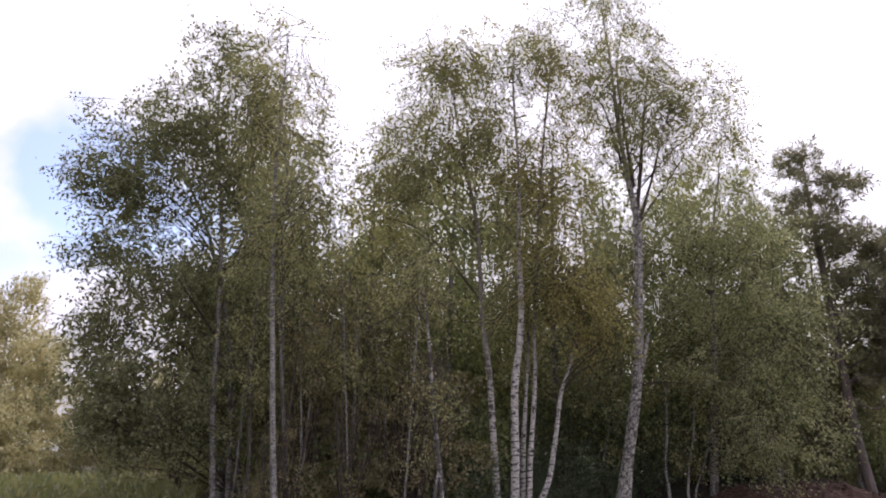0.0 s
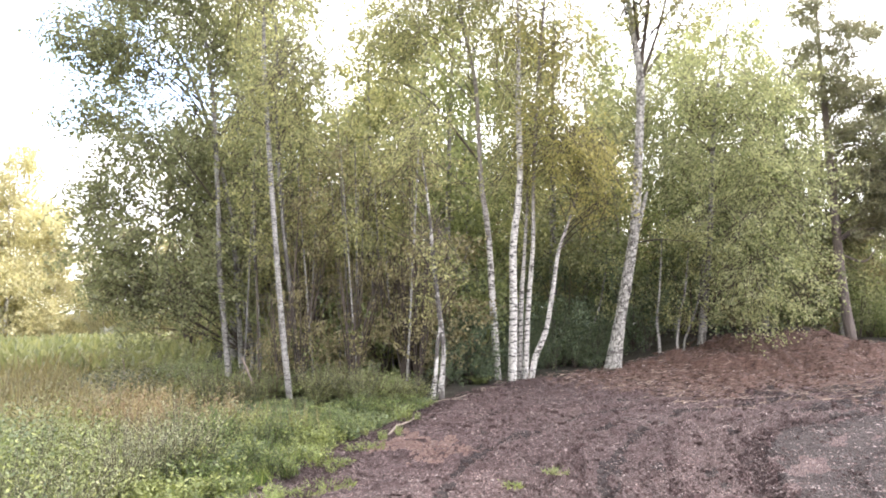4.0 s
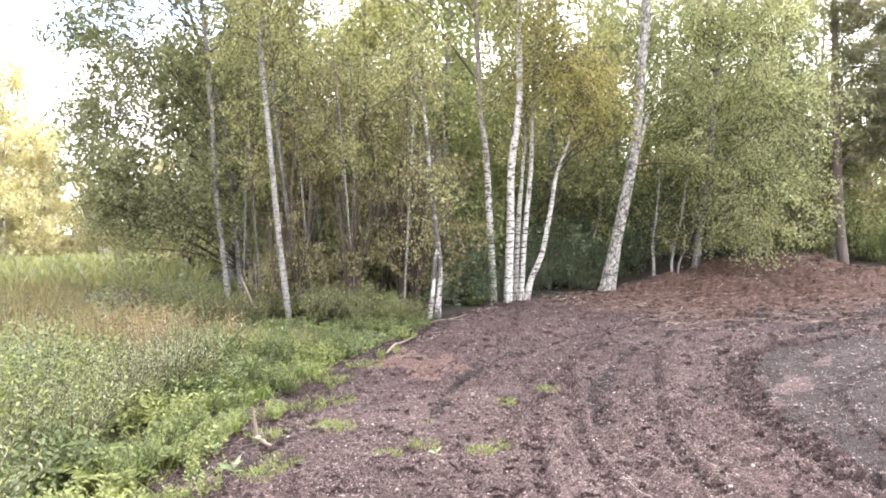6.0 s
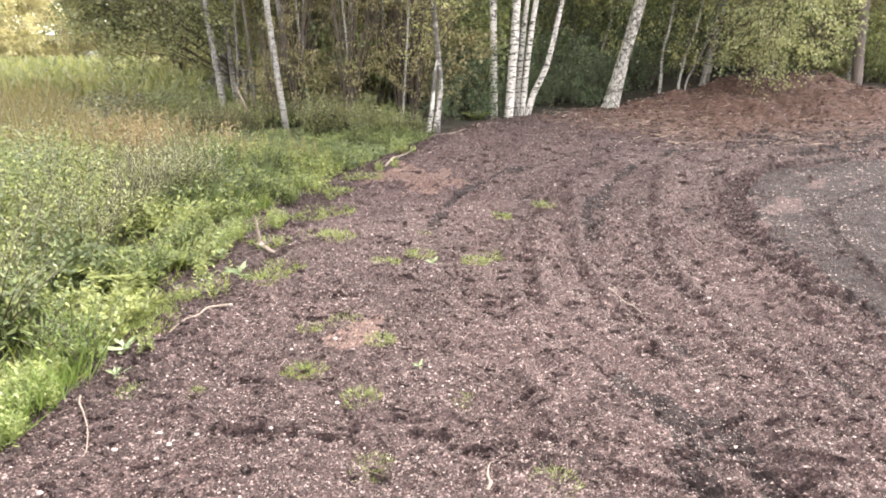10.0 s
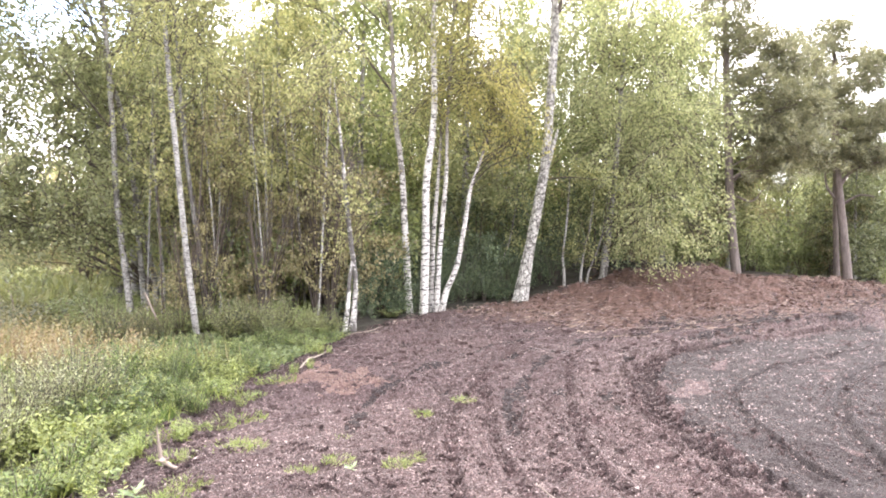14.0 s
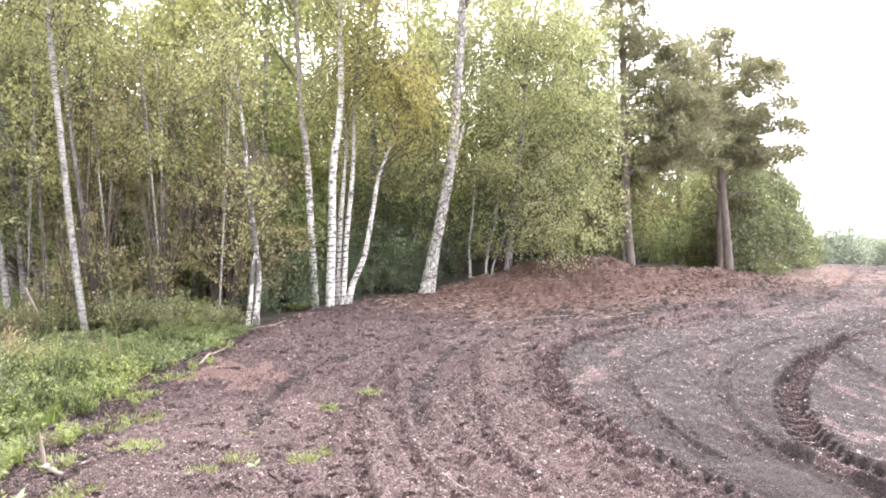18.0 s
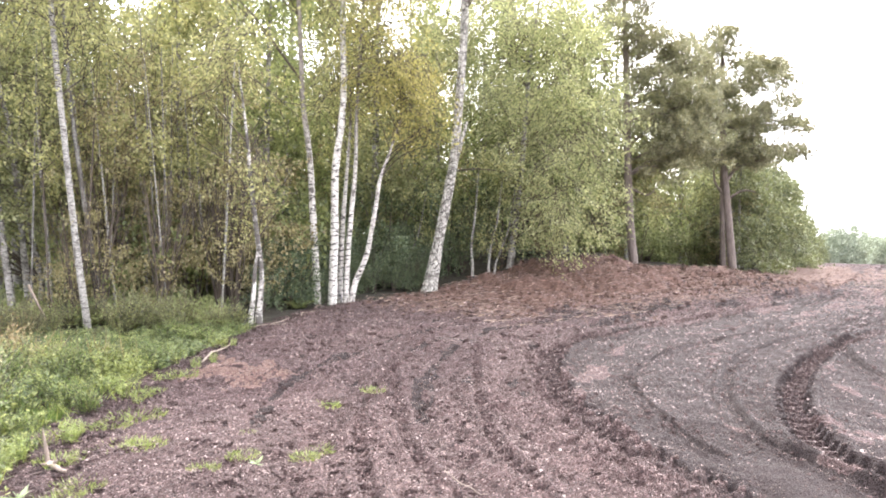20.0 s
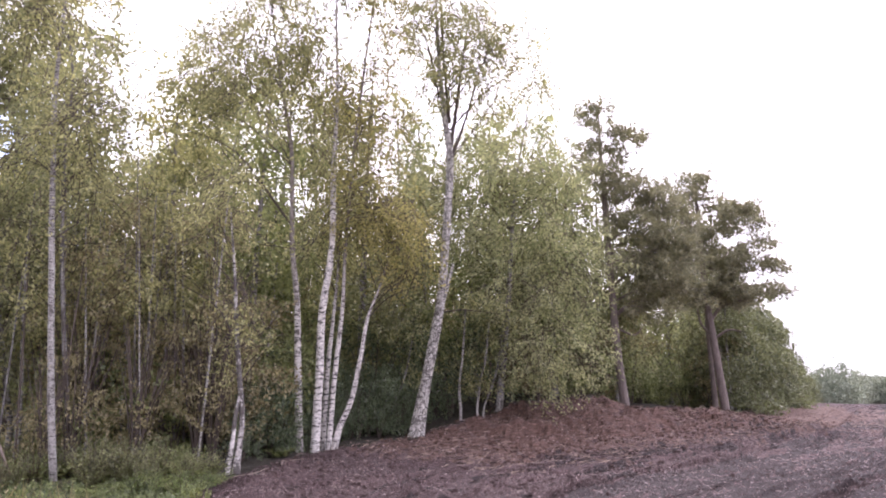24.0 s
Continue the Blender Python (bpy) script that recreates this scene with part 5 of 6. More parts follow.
    herb_stuff("tan_herbs", "straw-coloured seeding herbs in the meadow", rng, x[keep], y[keep], rng.uniform(0.3, 0.62, keep.sum()), 0.05, 0.018, 20, TAN_LEAF, 0.9)
    x, y, r = spots(1700, 8.2, 12.0, 0.05, 1.0, -20, 1)
    herb_stuff("shade_herbs", "dark green herbs at the foot of the wood, tree shade in their colour", rng, x, y, rng.uniform(0.06, 0.18, len(x)), 0.06, 0.03, 9, DEEP_SHADED_LEAF)
    x, y, r = spots(5200, 9.5, 24, 0.5)
    keep = x < -4.1 - 0.25 * np.maximum(0, 12 - y)
    herb_stuff("far_herbs", "dull brownish herbs in the middle of the meadow", rng, x[keep], y[keep], rng.uniform(0.15, 0.4, keep.sum()), 0.1, 0.04, 9, MEADOW_DULL)
    x, y, r = scatter(rng, 2600, 12.6, 19, -27, -3)
    keep = (along_line(x, y, WOOD_SIDE)[0] > -0.6) & (along_line(x, y, EDGE)[0] < -0.8)
    herb_stuff("wood_floor_herbs", "shaded green herbs on the wood's floor", rng, x[keep], y[keep], rng.uniform(0.15, 0.45, keep.sum()), 0.09, 0.042, 10, LEAF_SHRUB)


def herb_plant(name, label, seed, height, leaf_len, leaf_wid, pairs, stems, material, spread=0.1):
    """One leafy plant with its stems and its foliage."""
    rng = np.random.default_rng(seed)
    root = new(name)
    tagged(root, label, "plant", "plants along the soil's edge")
    a = rng.random(stems) * 6.28
    x, y = np.cos(a) * spread * rng.random(stems), np.sin(a) * spread * rng.random(stems)
    leaves, stalks = herb_arrays(rng, x, y, np.zeros(stems), height * rng.uniform(0.7, 1.1, stems), leaf_len, leaf_wid, pairs)
    part("foliage", quick_mesh("foliage", *leaves, 4, False, (material,)), root)
    tagged(part("stalk", quick_mesh("stalk", *stalks, 4, False, (GRASS_LEAF,)), root), kind="stuff")
    return root


def willow_bush(name, label, seed, height, shoots, material, leaf_len=0.06, leaf_wid=0.017, leaves=26):
    """Arching leafy shoots that spread from one root."""
    rng = np.random.default_rng(seed)
    root = new(name)
    tagged(root, label, "bush", "bushes in the meadow")
    a, lean = rng.random(shoots) * 6.28, rng.uniform(0.03, 0.62, shoots)
    long = height * rng.uniform(0.6, 1.15, shoots)
    foot = np.stack([np.cos(a) * 0.1, np.sin(a) * 0.1, np.full(shoots, -0.02)], 1) * rng.random((shoots, 1))
    t = np.linspace(0.16, 1.0, leaves)[None, :] + rng.normal(size=(shoots, leaves)) * 0.015
    bend = lean[:, None] * (0.6 + 0.6 * t)
    out = np.stack([np.cos(a)[:, None] * np.sin(bend), np.sin(a)[:, None] * np.sin(bend), np.cos(bend)], -1)
    c = foot[:, None] + out * (t * long[:, None])[..., None]
    side = np.stack([-np.sin(a)[:, None] + 0 * t, np.cos(a)[:, None] + 0 * t, 0.3 * rng.normal(size=t.shape)], -1)
    turn = np.where(np.arange(leaves) % 2, 1.0, -1.0)[None, :, None]
    way = out * 0.7 + side * turn * 0.6 + rng.normal(size=c.shape) * 0.5
    m = shoots * leaves
    size = (1.2 - 0.55 * t.ravel()) * rng.uniform(0.7, 1.25, m)
    flat = np.cross(way.reshape(-1, 3), np.array([0, 0, 1.0])) + rng.normal(size=(m, 3)) * 0.35
    v, f = leaf_quads(c.reshape(-1, 3), way.reshape(-1, 3), flat, size * leaf_len, size * leaf_wid)
    part("foliage", quick_mesh("foliage", v, f, 4, False, (material,)), root)
    stems = []
    for q in range(shoots):
        w = np.linspace(0, 1, 4)
        be = lean[q] * (0.6 + 0.6 * w)
        line = foot[q] + np.stack([math.cos(a[q]) * np.sin(be), math.sin(a[q]) * np.sin(be), np.cos(be)], 1) * (w * long[q])[:, None]
        stems.append(tube(np.hstack([line, np.linspace(0.005, 0.0015, 4)[:, None]]), 3))
    v, f = join(stems)
    tagged(part("stem_tangle", quick_mesh("stem_tangle", v, f, 4, True, (TWIG,)), root), kind="stuff")
    return root


def fern(name, label, seed, reach, fronds, material):
    """Arching fronds with leaflets in pairs."""
    rng = np.random.default_rng(seed)
    root = new(name)
    tagged(root, label, "plant", "plants along the soil's edge")
    for q in range(fronds):
        a = q * 6.28 / fronds + rng.uniform(-0.3, 0.3)
        t = np.linspace(0.1, 1, 14)
        out = np.array([math.cos(a), math.sin(a), 0])
        c = out * (t * reach)[:, None] + np.array([0, 0, 1]) * (reach * (1.1 * t - 0.8 * t * t))[:, None]
        side = np.array([-math.sin(a), math.cos(a), 0.0])
        cc = np.vstack([c, c])
        ways = np.vstack([np.tile(side, (14, 1)), np.tile(-side, (14, 1))]) + out * 0.4 + rng.normal(size=(28, 3)) * 0.1
        ln = np.tile((1.1 - t) * reach * 0.38, 2) + 0.015
        v, f = leaf_quads(cc, ways, np.tile(out, (28, 1)), ln, ln * 0.3)
        stalk = leaf_quads(np.zeros((1, 3)), (c[-1] * 0.6 + np.array([0, 0, 0.1]))[None], side[None], np.array([reach * 0.7]), np.array([0.01]))
        v, f = join([(v, f), stalk])
        part("frond", quick_mesh("frond", v, f, 4, False, (material,)), root)
    return root


def grass_tuft(seed, count, height, material):
    rng = np.random.default_rng(seed)
    a, r = rng.random(count) * 6.28, 0.13 * rng.random(count) ** 0.6
    c = np.stack([np.cos(a) * r, np.sin(a) * r, np.full(count, -0.005)], 1)
    up = np.stack([np.cos(a) * 0.7, np.sin(a) * 0.7, np.ones(count)], 1) + rng.normal(size=(count, 3)) * 0.35
    v, f = leaf_quads(c, up, rng.normal(size=(count, 3)), height * rng.uniform(0.4, 1.2, count), np.full(count, 0.0045))
    ob = new("grass_tuft", quick_mesh("grass_tuft", v, f, 4, False, (material,)))
    return tagged(ob, "small bright green grass tuft on bare soil", "grass tuft", "grass tufts on the soil")


def place(proto, spots, rng, lo=0.8, hi=1.2, sink=0.0):
    for q, (x, y, *sc) in enumerate(spots):
        k = (sc[0] if sc else 1.0) * rng.uniform(lo, hi)
        m = pose(x, y, land_z(x, y) - sink, 0, 0, rng.uniform(0, 360))
        if q == 0:
            ob = proto
            ob.matrix_world = m
        else:
            ob = copy_thing(proto, m)
        ob.scale = (k, k, k)


def edge_plants():
    rng = np.random.default_rng(9)
    bright = leaf_material("fresh_grass_blade", (0.1, 0.14, 0.04), (0.2, 0.25, 0.075), (0.36, 0.4, 0.15), 0.38)
    rosette = leaf_material("rosette_leaf", (0.15, 0.2, 0.1), (0.22, 0.29, 0.14), (0.32, 0.38, 0.2), 0.25)
    tufts = [(-1.69, 3.48, 1.3), (-1.62, 3.56, 1.3), (-1.72, 3.37, 1.1), (-1.61, 3.92, 1.2), (-1.64, 3.87), (-1.19, 4.48, 1.1), (-1.2, 4.3), (-1.0, 5.27, 1.4), (-0.85, 5.23, 1.4),
             (-0.65, 2.97, 0.7), (-0.69, 2.96, 0.6), (-0.54, 3.6, 0.7), (-1.13, 2.74, 0.5), (-1.4, 2.73, 0.7), (-0.34, 2.71, 0.6), (-0.24, 2.2, 0.7), (-0.31, 3.31, 0.7), (-0.14, 5.49, 0.8),
             (0.29, 4.75, 0.9), (0.43, 4.96, 0.8), (-0.39, 4.71, 0.9), (-0.14, 4.86, 0.8), (0.57, 6.11, 0.8), (1.04, 6.36, 0.9), (-1.13, 4.61), (0.45, 2.06, 0.9), (-0.72, 3.44, 0.5),
             (-0.9, 7.72, 1.5), (-1.05, 6.15, 1.4), (0.12, 2.72, 0.5), (-1.35, 5.05, 1.2), (-1.2, 5.9, 1.2), (-1.1, 7.0, 1.3)]
    place(grass_tuft(51, 300, 0.055, bright), tufts[::2], rng)
    place(grass_tuft(52, 220, 0.05, bright), tufts[1::2], rng)
    def strip(count, off0, off1, y0, y1):
        out = []
        for _ in range(count):
            y = rng.uniform(y0, y1)
            x = float(np.interp(y, [q[1] for q in EDGE[1:9]], [q[0] for q in EDGE[1:9]])) - rng.uniform(off0, off1)
            out.append((x, y))
        return out
    place(herb_plant("herb_plant", "fresh green leafy weed beside bare soil", 61, 0.22, 0.045, 0.018, 16, 9, HERB_LEAF), strip(24, 0.1, 0.7, 2.2, 11) + strip(16, -0.25, 0.2, 2.6, 11), rng, 0.45, 1.2)
    place(herb_plant("nettle_plant", "tall broad-leaved herb at the meadow's edge", 62, 0.5, 0.07, 0.034, 16, 8, HERB_LEAF, 0.14), strip(22, 0.6, 2.4, 4.5, 8.5), rng, 0.5, 1.0)
    fresh = leaf_material("lush_leaf", (0.03, 0.055, 0.014), (0.11, 0.165, 0.042), (0.27, 0.335, 0.11), 0.35, 0.3)
    pale_spots = [(-2.15 - 2.3 * rng.random(), 3.1 + 3.6 * rng.random(), rng.uniform(0.75, 1.15)) for _ in range(30)]
    place(willow_bush("willow_bush", "pale grey-green narrow-leaved willow bush in the meadow", 67, 0.74, 56, PALE_LEAF, 0.042, 0.0115, 40), pale_spots[::2], rng, 0.75, 1.1)
    soft = leaf_material("soft_willow_leaf", (0.03, 0.045, 0.014), (0.14, 0.165, 0.055), (0.46, 0.47, 0.24), 0.33, 0.3)
    place(willow_bush("willow_bush", "soft green narrow-leaved willow bush in the meadow", 70, 0.68, 50, soft, 0.044, 0.0125, 38), pale_spots[1::2], rng, 0.7, 1.1)
    mid_spots = [(x, y, 0.62 if y > 7.5 else 0.85) for x, y in strip(22, 0.8, 4.5, 5.2, 9.5)]
    place(willow_bush("willow_bush", "green leafy willow bush in the meadow", 68, 0.6, 46, HERB_LEAF), mid_spots, rng, 0.6, 1.05)
    patch = []
    while len(patch) < 64:
        x, y = rng.uniform(-8.0, -1.9), rng.uniform(5.4, 10.8)
        if in_meadow(np.array([x]), np.array([y]), 0.5)[0]:
            patch.append((x, y, rng.uniform(0.5, 0.85) * (0.7 if y > 9 and x > -4.5 else 1.0)))
    place(willow_bush("meadow_bush", "fresh green leafy bush in the meadow", 71, 0.62, 40, fresh, 0.055, 0.024, 22), patch[:26], rng, 0.8, 1.15)
    place(willow_bush("meadow_bush", "dark blue-green leafy bush in the meadow", 72, 0.6, 40, DEEP_SHADED_LEAF, 0.055, 0.024, 22), patch[26:46], rng, 0.8, 1.15)
    place(willow_bush("meadow_bush", "pale-leaved low bush in the meadow", 73, 0.58, 40, PALE_LEAF, 0.05, 0.017, 26), patch[46:], rng, 0.8, 1.15)
    foot = []
    while len(foot) < 40:
        x, y = rng.uniform(-4.6, 0.3), rng.uniform(11.2, 13.2)
        turn = math.degrees(math.atan2(x, y))
        if in_meadow(np.array([x]), np.array([y]), 0.25)[0] and (y > 12.4 or (abs(turn + 13.0) > 1.3 and abs(turn + 0.3) > 0.9)):
            foot.append((x, y, rng.uniform(0.5, 1.1)))
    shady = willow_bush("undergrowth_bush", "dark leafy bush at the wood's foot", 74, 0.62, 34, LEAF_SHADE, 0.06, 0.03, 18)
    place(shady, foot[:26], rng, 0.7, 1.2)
    brown = willow_bush("undergrowth_bush", "brownish twiggy bush at the wood's foot", 75, 0.75, 34, MEADOW_DULL, 0.05, 0.02, 13)
    place(brown, foot[26:], rng, 0.7, 1.2)
    place(willow_bush("lush_weed", "lush green broad-leaved weed by the soil", 69, 0.34, 30, fresh, 0.04, 0.014, 22), strip(16, 0.1, 0.6, 2.6, 6.5) + strip(34, 0.1, 1.3, 6.0, 11.3), rng, 0.5, 1.1)
    place(herb_plant("yellow_weed", "yellow-green low weed on the soil's edge", 64, 0.2, 0.05, 0.012, 22, 14, bright), [(-1.85, 2.72), (-1.82, 2.52), (-1.81, 2.82), (-1.76, 2.4), (-1.7, 2.57), (-1.79, 2.94), (-1.7, 2.28), (-1.92, 2.6), (-1.9, 2.35), (-1.75, 2.15), (-1.95, 2.8)] + strip(8, -0.1, 0.45, 3.6, 7.5) + [(-0.6, 8.6), (-0.75, 8.2), (-0.4, 9.6)], rng, 0.5, 0.95)
    place(fern("fern", "green fern with arching fronds", 65, 0.38, 9, HERB_LEAF), [(-0.9, 12.0, 1.5), (-0.7, 11.6, 1.4), (-1.3, 12.2, 1.4), (-2.1, 4.2, 1.2), (0.75, 14.3, 1.2), (-1.6, 11.4, 0.9), (-2.2, 11.7, 0.9), (-1.1, 11.0, 1.2), (-2.8, 11.5, 0.7), (-1.9, 10.7, 1.2), (-0.75, 10.4, 1.1)], rng)
    place(herb_plant("leaf_rosette", "flat pale-green leaf rosette on bare soil", 66, 0.07, 0.11, 0.03, 8, 2, rosette, 0.02), [(-1.65, 3.16, 0.9), (-0.03, 4.66, 0.55), (-0.08, 3.05, 0.4), (-1.38, 4.37, 1.0), (-1.54, 2.86, 0.6), (-1.62, 4.7, 0.9)], rng)


grow_meadow()
edge_plants()


# ---- things on the soil ----
def lump_arrays(rng, x, y, size, flat=0.6, sink=0.25):
    """Rough little eight-sided lumps for many places at once."""
    k = len(x)
    z = land(x, y)[0]
    base = np.array([(1, 0, 0), (0, 1, 0), (-1, 0, 0), (0, -1, 0), (0, 0, 1), (0, 0, -1)], float)
    v = base[None] * size[:, None, None] * rng.uniform(0.6, 1.35, (k, 6, 1)) + rng.normal(size=(k, 6, 3)) * size[:, None, None] * 0.16
    a = rng.random(k) * 6.28
    ca, sa = np.cos(a)[:, None], np.sin(a)[:, None]
    v = np.stack([v[..., 0] * ca - v[..., 1] * sa, v[..., 0] * sa + v[..., 1] * ca, v[..., 2] * flat], -1)
    v += np.stack([x, y, z + size * (flat - sink) * 0.6], 1)[:, None]
    tri = np.array([(0, 1, 4), (1, 2, 4), (2, 3, 4), (3, 0, 4), (1, 0, 5), (2, 1, 5), (3, 2, 5), (0, 3, 5)])
    f = (tri[None] + np.arange(k)[:, None, None] * 6).reshape(-1, 3)
    return v.reshape(-1, 3), f


def crust_arrays(rng, x, y, r):
    """Broken slabs of crust, one side lifted, the steep fronts mostly across the way the machine went."""
    k = len(x)
    w = (0.04 + 0.004 * r) * rng.uniform(0.4, 1.0, k) ** 1.6 * 1.8
    d = (0.022 + 0.003 * r) * rng.uniform(0.6, 1.4, k)
    h = (0.011 + 0.0014 * r) * rng.uniform(0.5, 1.7, k)
    base = np.array([(-1, -1, 0), (1, -1, 0), (1, 1, 0), (-1, 1, 0), (-0.85, -0.95, 1), (0.85, -0.95, 1), (0.8, 0.7, 0.45), (-0.8, 0.7, 0.45)], float)
    v = base[None] * np.stack([w * 0.5, d * 0.5, h], 1)[:, None, :] * rng.uniform(0.6, 1.3, (k, 8, 3))
    a = rng.normal(size=k) * 0.9
    ca, sa = np.cos(a)[:, None], np.sin(a)[:, None]
    v = np.stack([v[..., 0] * ca - v[..., 1] * sa, v[..., 0] * sa + v[..., 1] * ca, v[..., 2]], -1)
    v += np.stack([x, y, land(x, y)[0] - 0.004], 1)[:, None]
    quad = np.array([(4, 5, 6, 7), (0, 1, 5, 4), (1, 2, 6, 5), (2, 3, 7, 6), (3, 0, 4, 7)])
    return v.reshape(-1, 3), (quad[None] + np.arange(k)[:, None, None] * 8).reshape(-1, 4)


def litter_on_soil():
    rng = np.random.default_rng(12)

    def on_soil(count, near, far, margin):
        x, y, r = scatter(rng, count, near, far, -45, 62)
        s, _ = along_line(x, y, EDGE)
        ok = s > margin
        return x[ok], y[ok], r[ok]
    chip, n, ln, b = mat("pale_chip", 0.8)
    g = n.new("ShaderNodeNewGeometry")
    ln.new(ramp(n, ln, g.outputs["Random Per Island"], [(0.0, (0.016, 0.011, 0.0105)), (0.42, (0.04, 0.027, 0.025)), (0.5, (0.17, 0.12, 0.11)), (0.85, (0.3, 0.22, 0.2)), (1.0, (0.5, 0.385, 0.35))]), b.inputs["Base Color"])
    x, y, r = on_soil(300000, 1.6, 24, -0.15)
    inner, _ = along_line(x, y, [tuple(q) for q in TRACK_LINES[0][0][:, :2]])
    moist = (inner < -0.15) & (x > 2.5) & (x < 13) & (y < 12)
    keep = lumps(x, y, 1.3, 51) + 0.8 * lumps(x, y, 0.4, 52) > -0.5 + 0.25 * moist
    keep = keep & (~moist | (rng.random(len(x)) > 0.6))
    x, y, r = x[keep], y[keep], r[keep]
    k = len(x)
    flat = np.stack([rng.normal(size=k), rng.normal(size=k), 0.25 * rng.normal(size=k)], 1)
    edge_way = np.stack([rng.normal(size=k), rng.normal(size=k), 0.5 * rng.normal(size=k)], 1)
    long = (0.0042 + 0.0009 * r) * rng.uniform(0.35, 1.0, k) ** 1.5 * rng.choice([1.0, 1.0, 1.0, 1.5], k) * 1.6
    v, f = leaf_quads(np.stack([x, y, land(x, y)[0] + 0.007 + 0.0008 * r], 1), flat, edge_way, long, long * rng.uniform(0.4, 0.9, k))
    tagged(new("soil_chips", quick_mesh("soil_chips", v, f, 4, False, (chip,))), "pale wood chips and grit strewn on dark soil", "debris", kind="stuff")
    wood, n, ln, b = mat("bleached_chip", 0.75)
    g = n.new("ShaderNodeNewGeometry")
    ln.new(ramp(n, ln, g.outputs["Random Per Island"], [(0.0, (0.16, 0.115, 0.105)), (0.6, (0.26, 0.195, 0.18)), (1.0, (0.38, 0.305, 0.285))]), b.inputs["Base Color"])
    x, y, r = scatter(rng, 34000, 1.7, 20, -45, 62, 0.7)
    keep = (along_line(x, y, EDGE)[0] > -0.1) & (lumps(x, y, 1.1, 53) + 0.6 * lumps(x, y, 0.3, 54) > -0.18)
    x, y, r = x[keep], y[keep], r[keep]
    v, f = lump_arrays(rng, x, y, (0.0018 + 0.0008 * r) * rng.uniform(0.5, 1.4, len(x)) * rng.choice([1.0, 1.0, 1.0, 1.7], len(x)), 0.5, -0.3)
    tagged(new("wood_chips", quick_mesh("wood_chips", v, f, 3, False, (wood,))), "bleached pinkish wood chips and pebbles on the soil", "debris", kind="stuff")
    x, y, r = scatter(rng, 26000, 1.7, 16, -40, 60, 0.85)
    keep = (along_line(x, y, EDGE)[0] > -0.05) & (rng.random(len(x)) > 0.9) & ((sweep(x, y)[1] > -0.2) | (x < 2.5))
    v, f = crust_arrays(rng, x[keep], y[keep], r[keep])
    tagged(new("soil_crusts", quick_mesh("soil_crusts", v, f, 4, False, (SOIL,))), "broken crusts of turned dark soil", "soil", kind="stuff")
    x, y, r = on_soil(60000, 1.6, 15, -0.1)
    keep = lumps(x, y, 0.8, 41) + 0.6 * lumps(x, y, 0.25, 42) > np.where((sweep(x, y)[1] < -0.2) & (x > 2.5), 0.38, 0.0)
    x, y, r = x[keep], y[keep], r[keep]
    v, f = lump_arrays(rng, x, y, (0.0045 + 0.0009 * r) * rng.uniform(0.4, 1.0, len(x)) ** 1.5 * rng.choice([1, 1, 1.5, 2.8], len(x)), 0.75)
    tagged(new("soil_clods", quick_mesh("soil_clods", v, f, 3, False, (SOIL,))), "crumbled clods of dark soil", "soil", kind="stuff")
    xs, ys, rs = [], [], []
    for line, w, d, _ in TRACK_LINES:
        pts = line[rng.integers(0, len(line) - 1, 380)][:, :2] + rng.normal(size=(380, 2)) * 0.12
        side = rng.choice([-1, 1], 380) * w * rng.uniform(1.1, 2.2, 380)
        q, _ = along_line(pts[:, 0], pts[:, 1], [tuple(r) for r in line[:, :2]])
        xs.append(pts[:, 0] + side * 0.75)
        ys.append(pts[:, 1] - side * 0.65)
        rs.append((0.01 + 0.0004 * np.hypot(pts[:, 0], pts[:, 1])) * rng.uniform(0.5, 1.8, 380))
    v, f = lump_arrays(rng, np.concatenate(xs), np.concatenate(ys), np.concatenate(rs), 0.6)
    tagged(new("rut_clods", quick_mesh("rut_clods", v, f, 3, False, (SOIL,))), "damp clods thrown up beside the wheel ruts", "soil", kind="stuff")
    # broken dark crust along the meadow's edge
    y = rng.uniform(1.8, 14, 2600)
    x = np.interp(y, [q[1] for q in EDGE[1:10]], [q[0] for q in EDGE[1:10]]) + 0.08 + rng.normal(size=len(y)) * 0.17
    v, f = lump_arrays(rng, x, y, 0.018 * rng.uniform(0.4, 2.0, len(x)), 0.6)
    tagged(new("edge_clods", quick_mesh("edge_clods", v, f, 3, False, (DAMP_SHADED,))), "dark peaty clods along the meadow's edge", "soil", kind="stuff")
    # roots and rubble on the bank
    along = rng.uniform(9.6, 15.2, 2200)
    i = np.floor(along).astype(int)
    e = np.array(EDGE)
    p = e[i] + (e[i + 1] - e[i]) * (along - i)[:, None]
    off = rng.uniform(-0.4, 4.0, len(along))
    x, y = p[:, 0] + off * 0.45, p[:, 1] - off * 0.9
    v, f = lump_arrays(rng, x, y, 0.03 * rng.uniform(0.3, 2.0, len(x)), 0.55)
    tagged(new("bank_clods", quick_mesh("bank_clods", v, f, 3, True, (BANK,))), "reddish peat clods on the earth bank", "soil", kind="stuff")


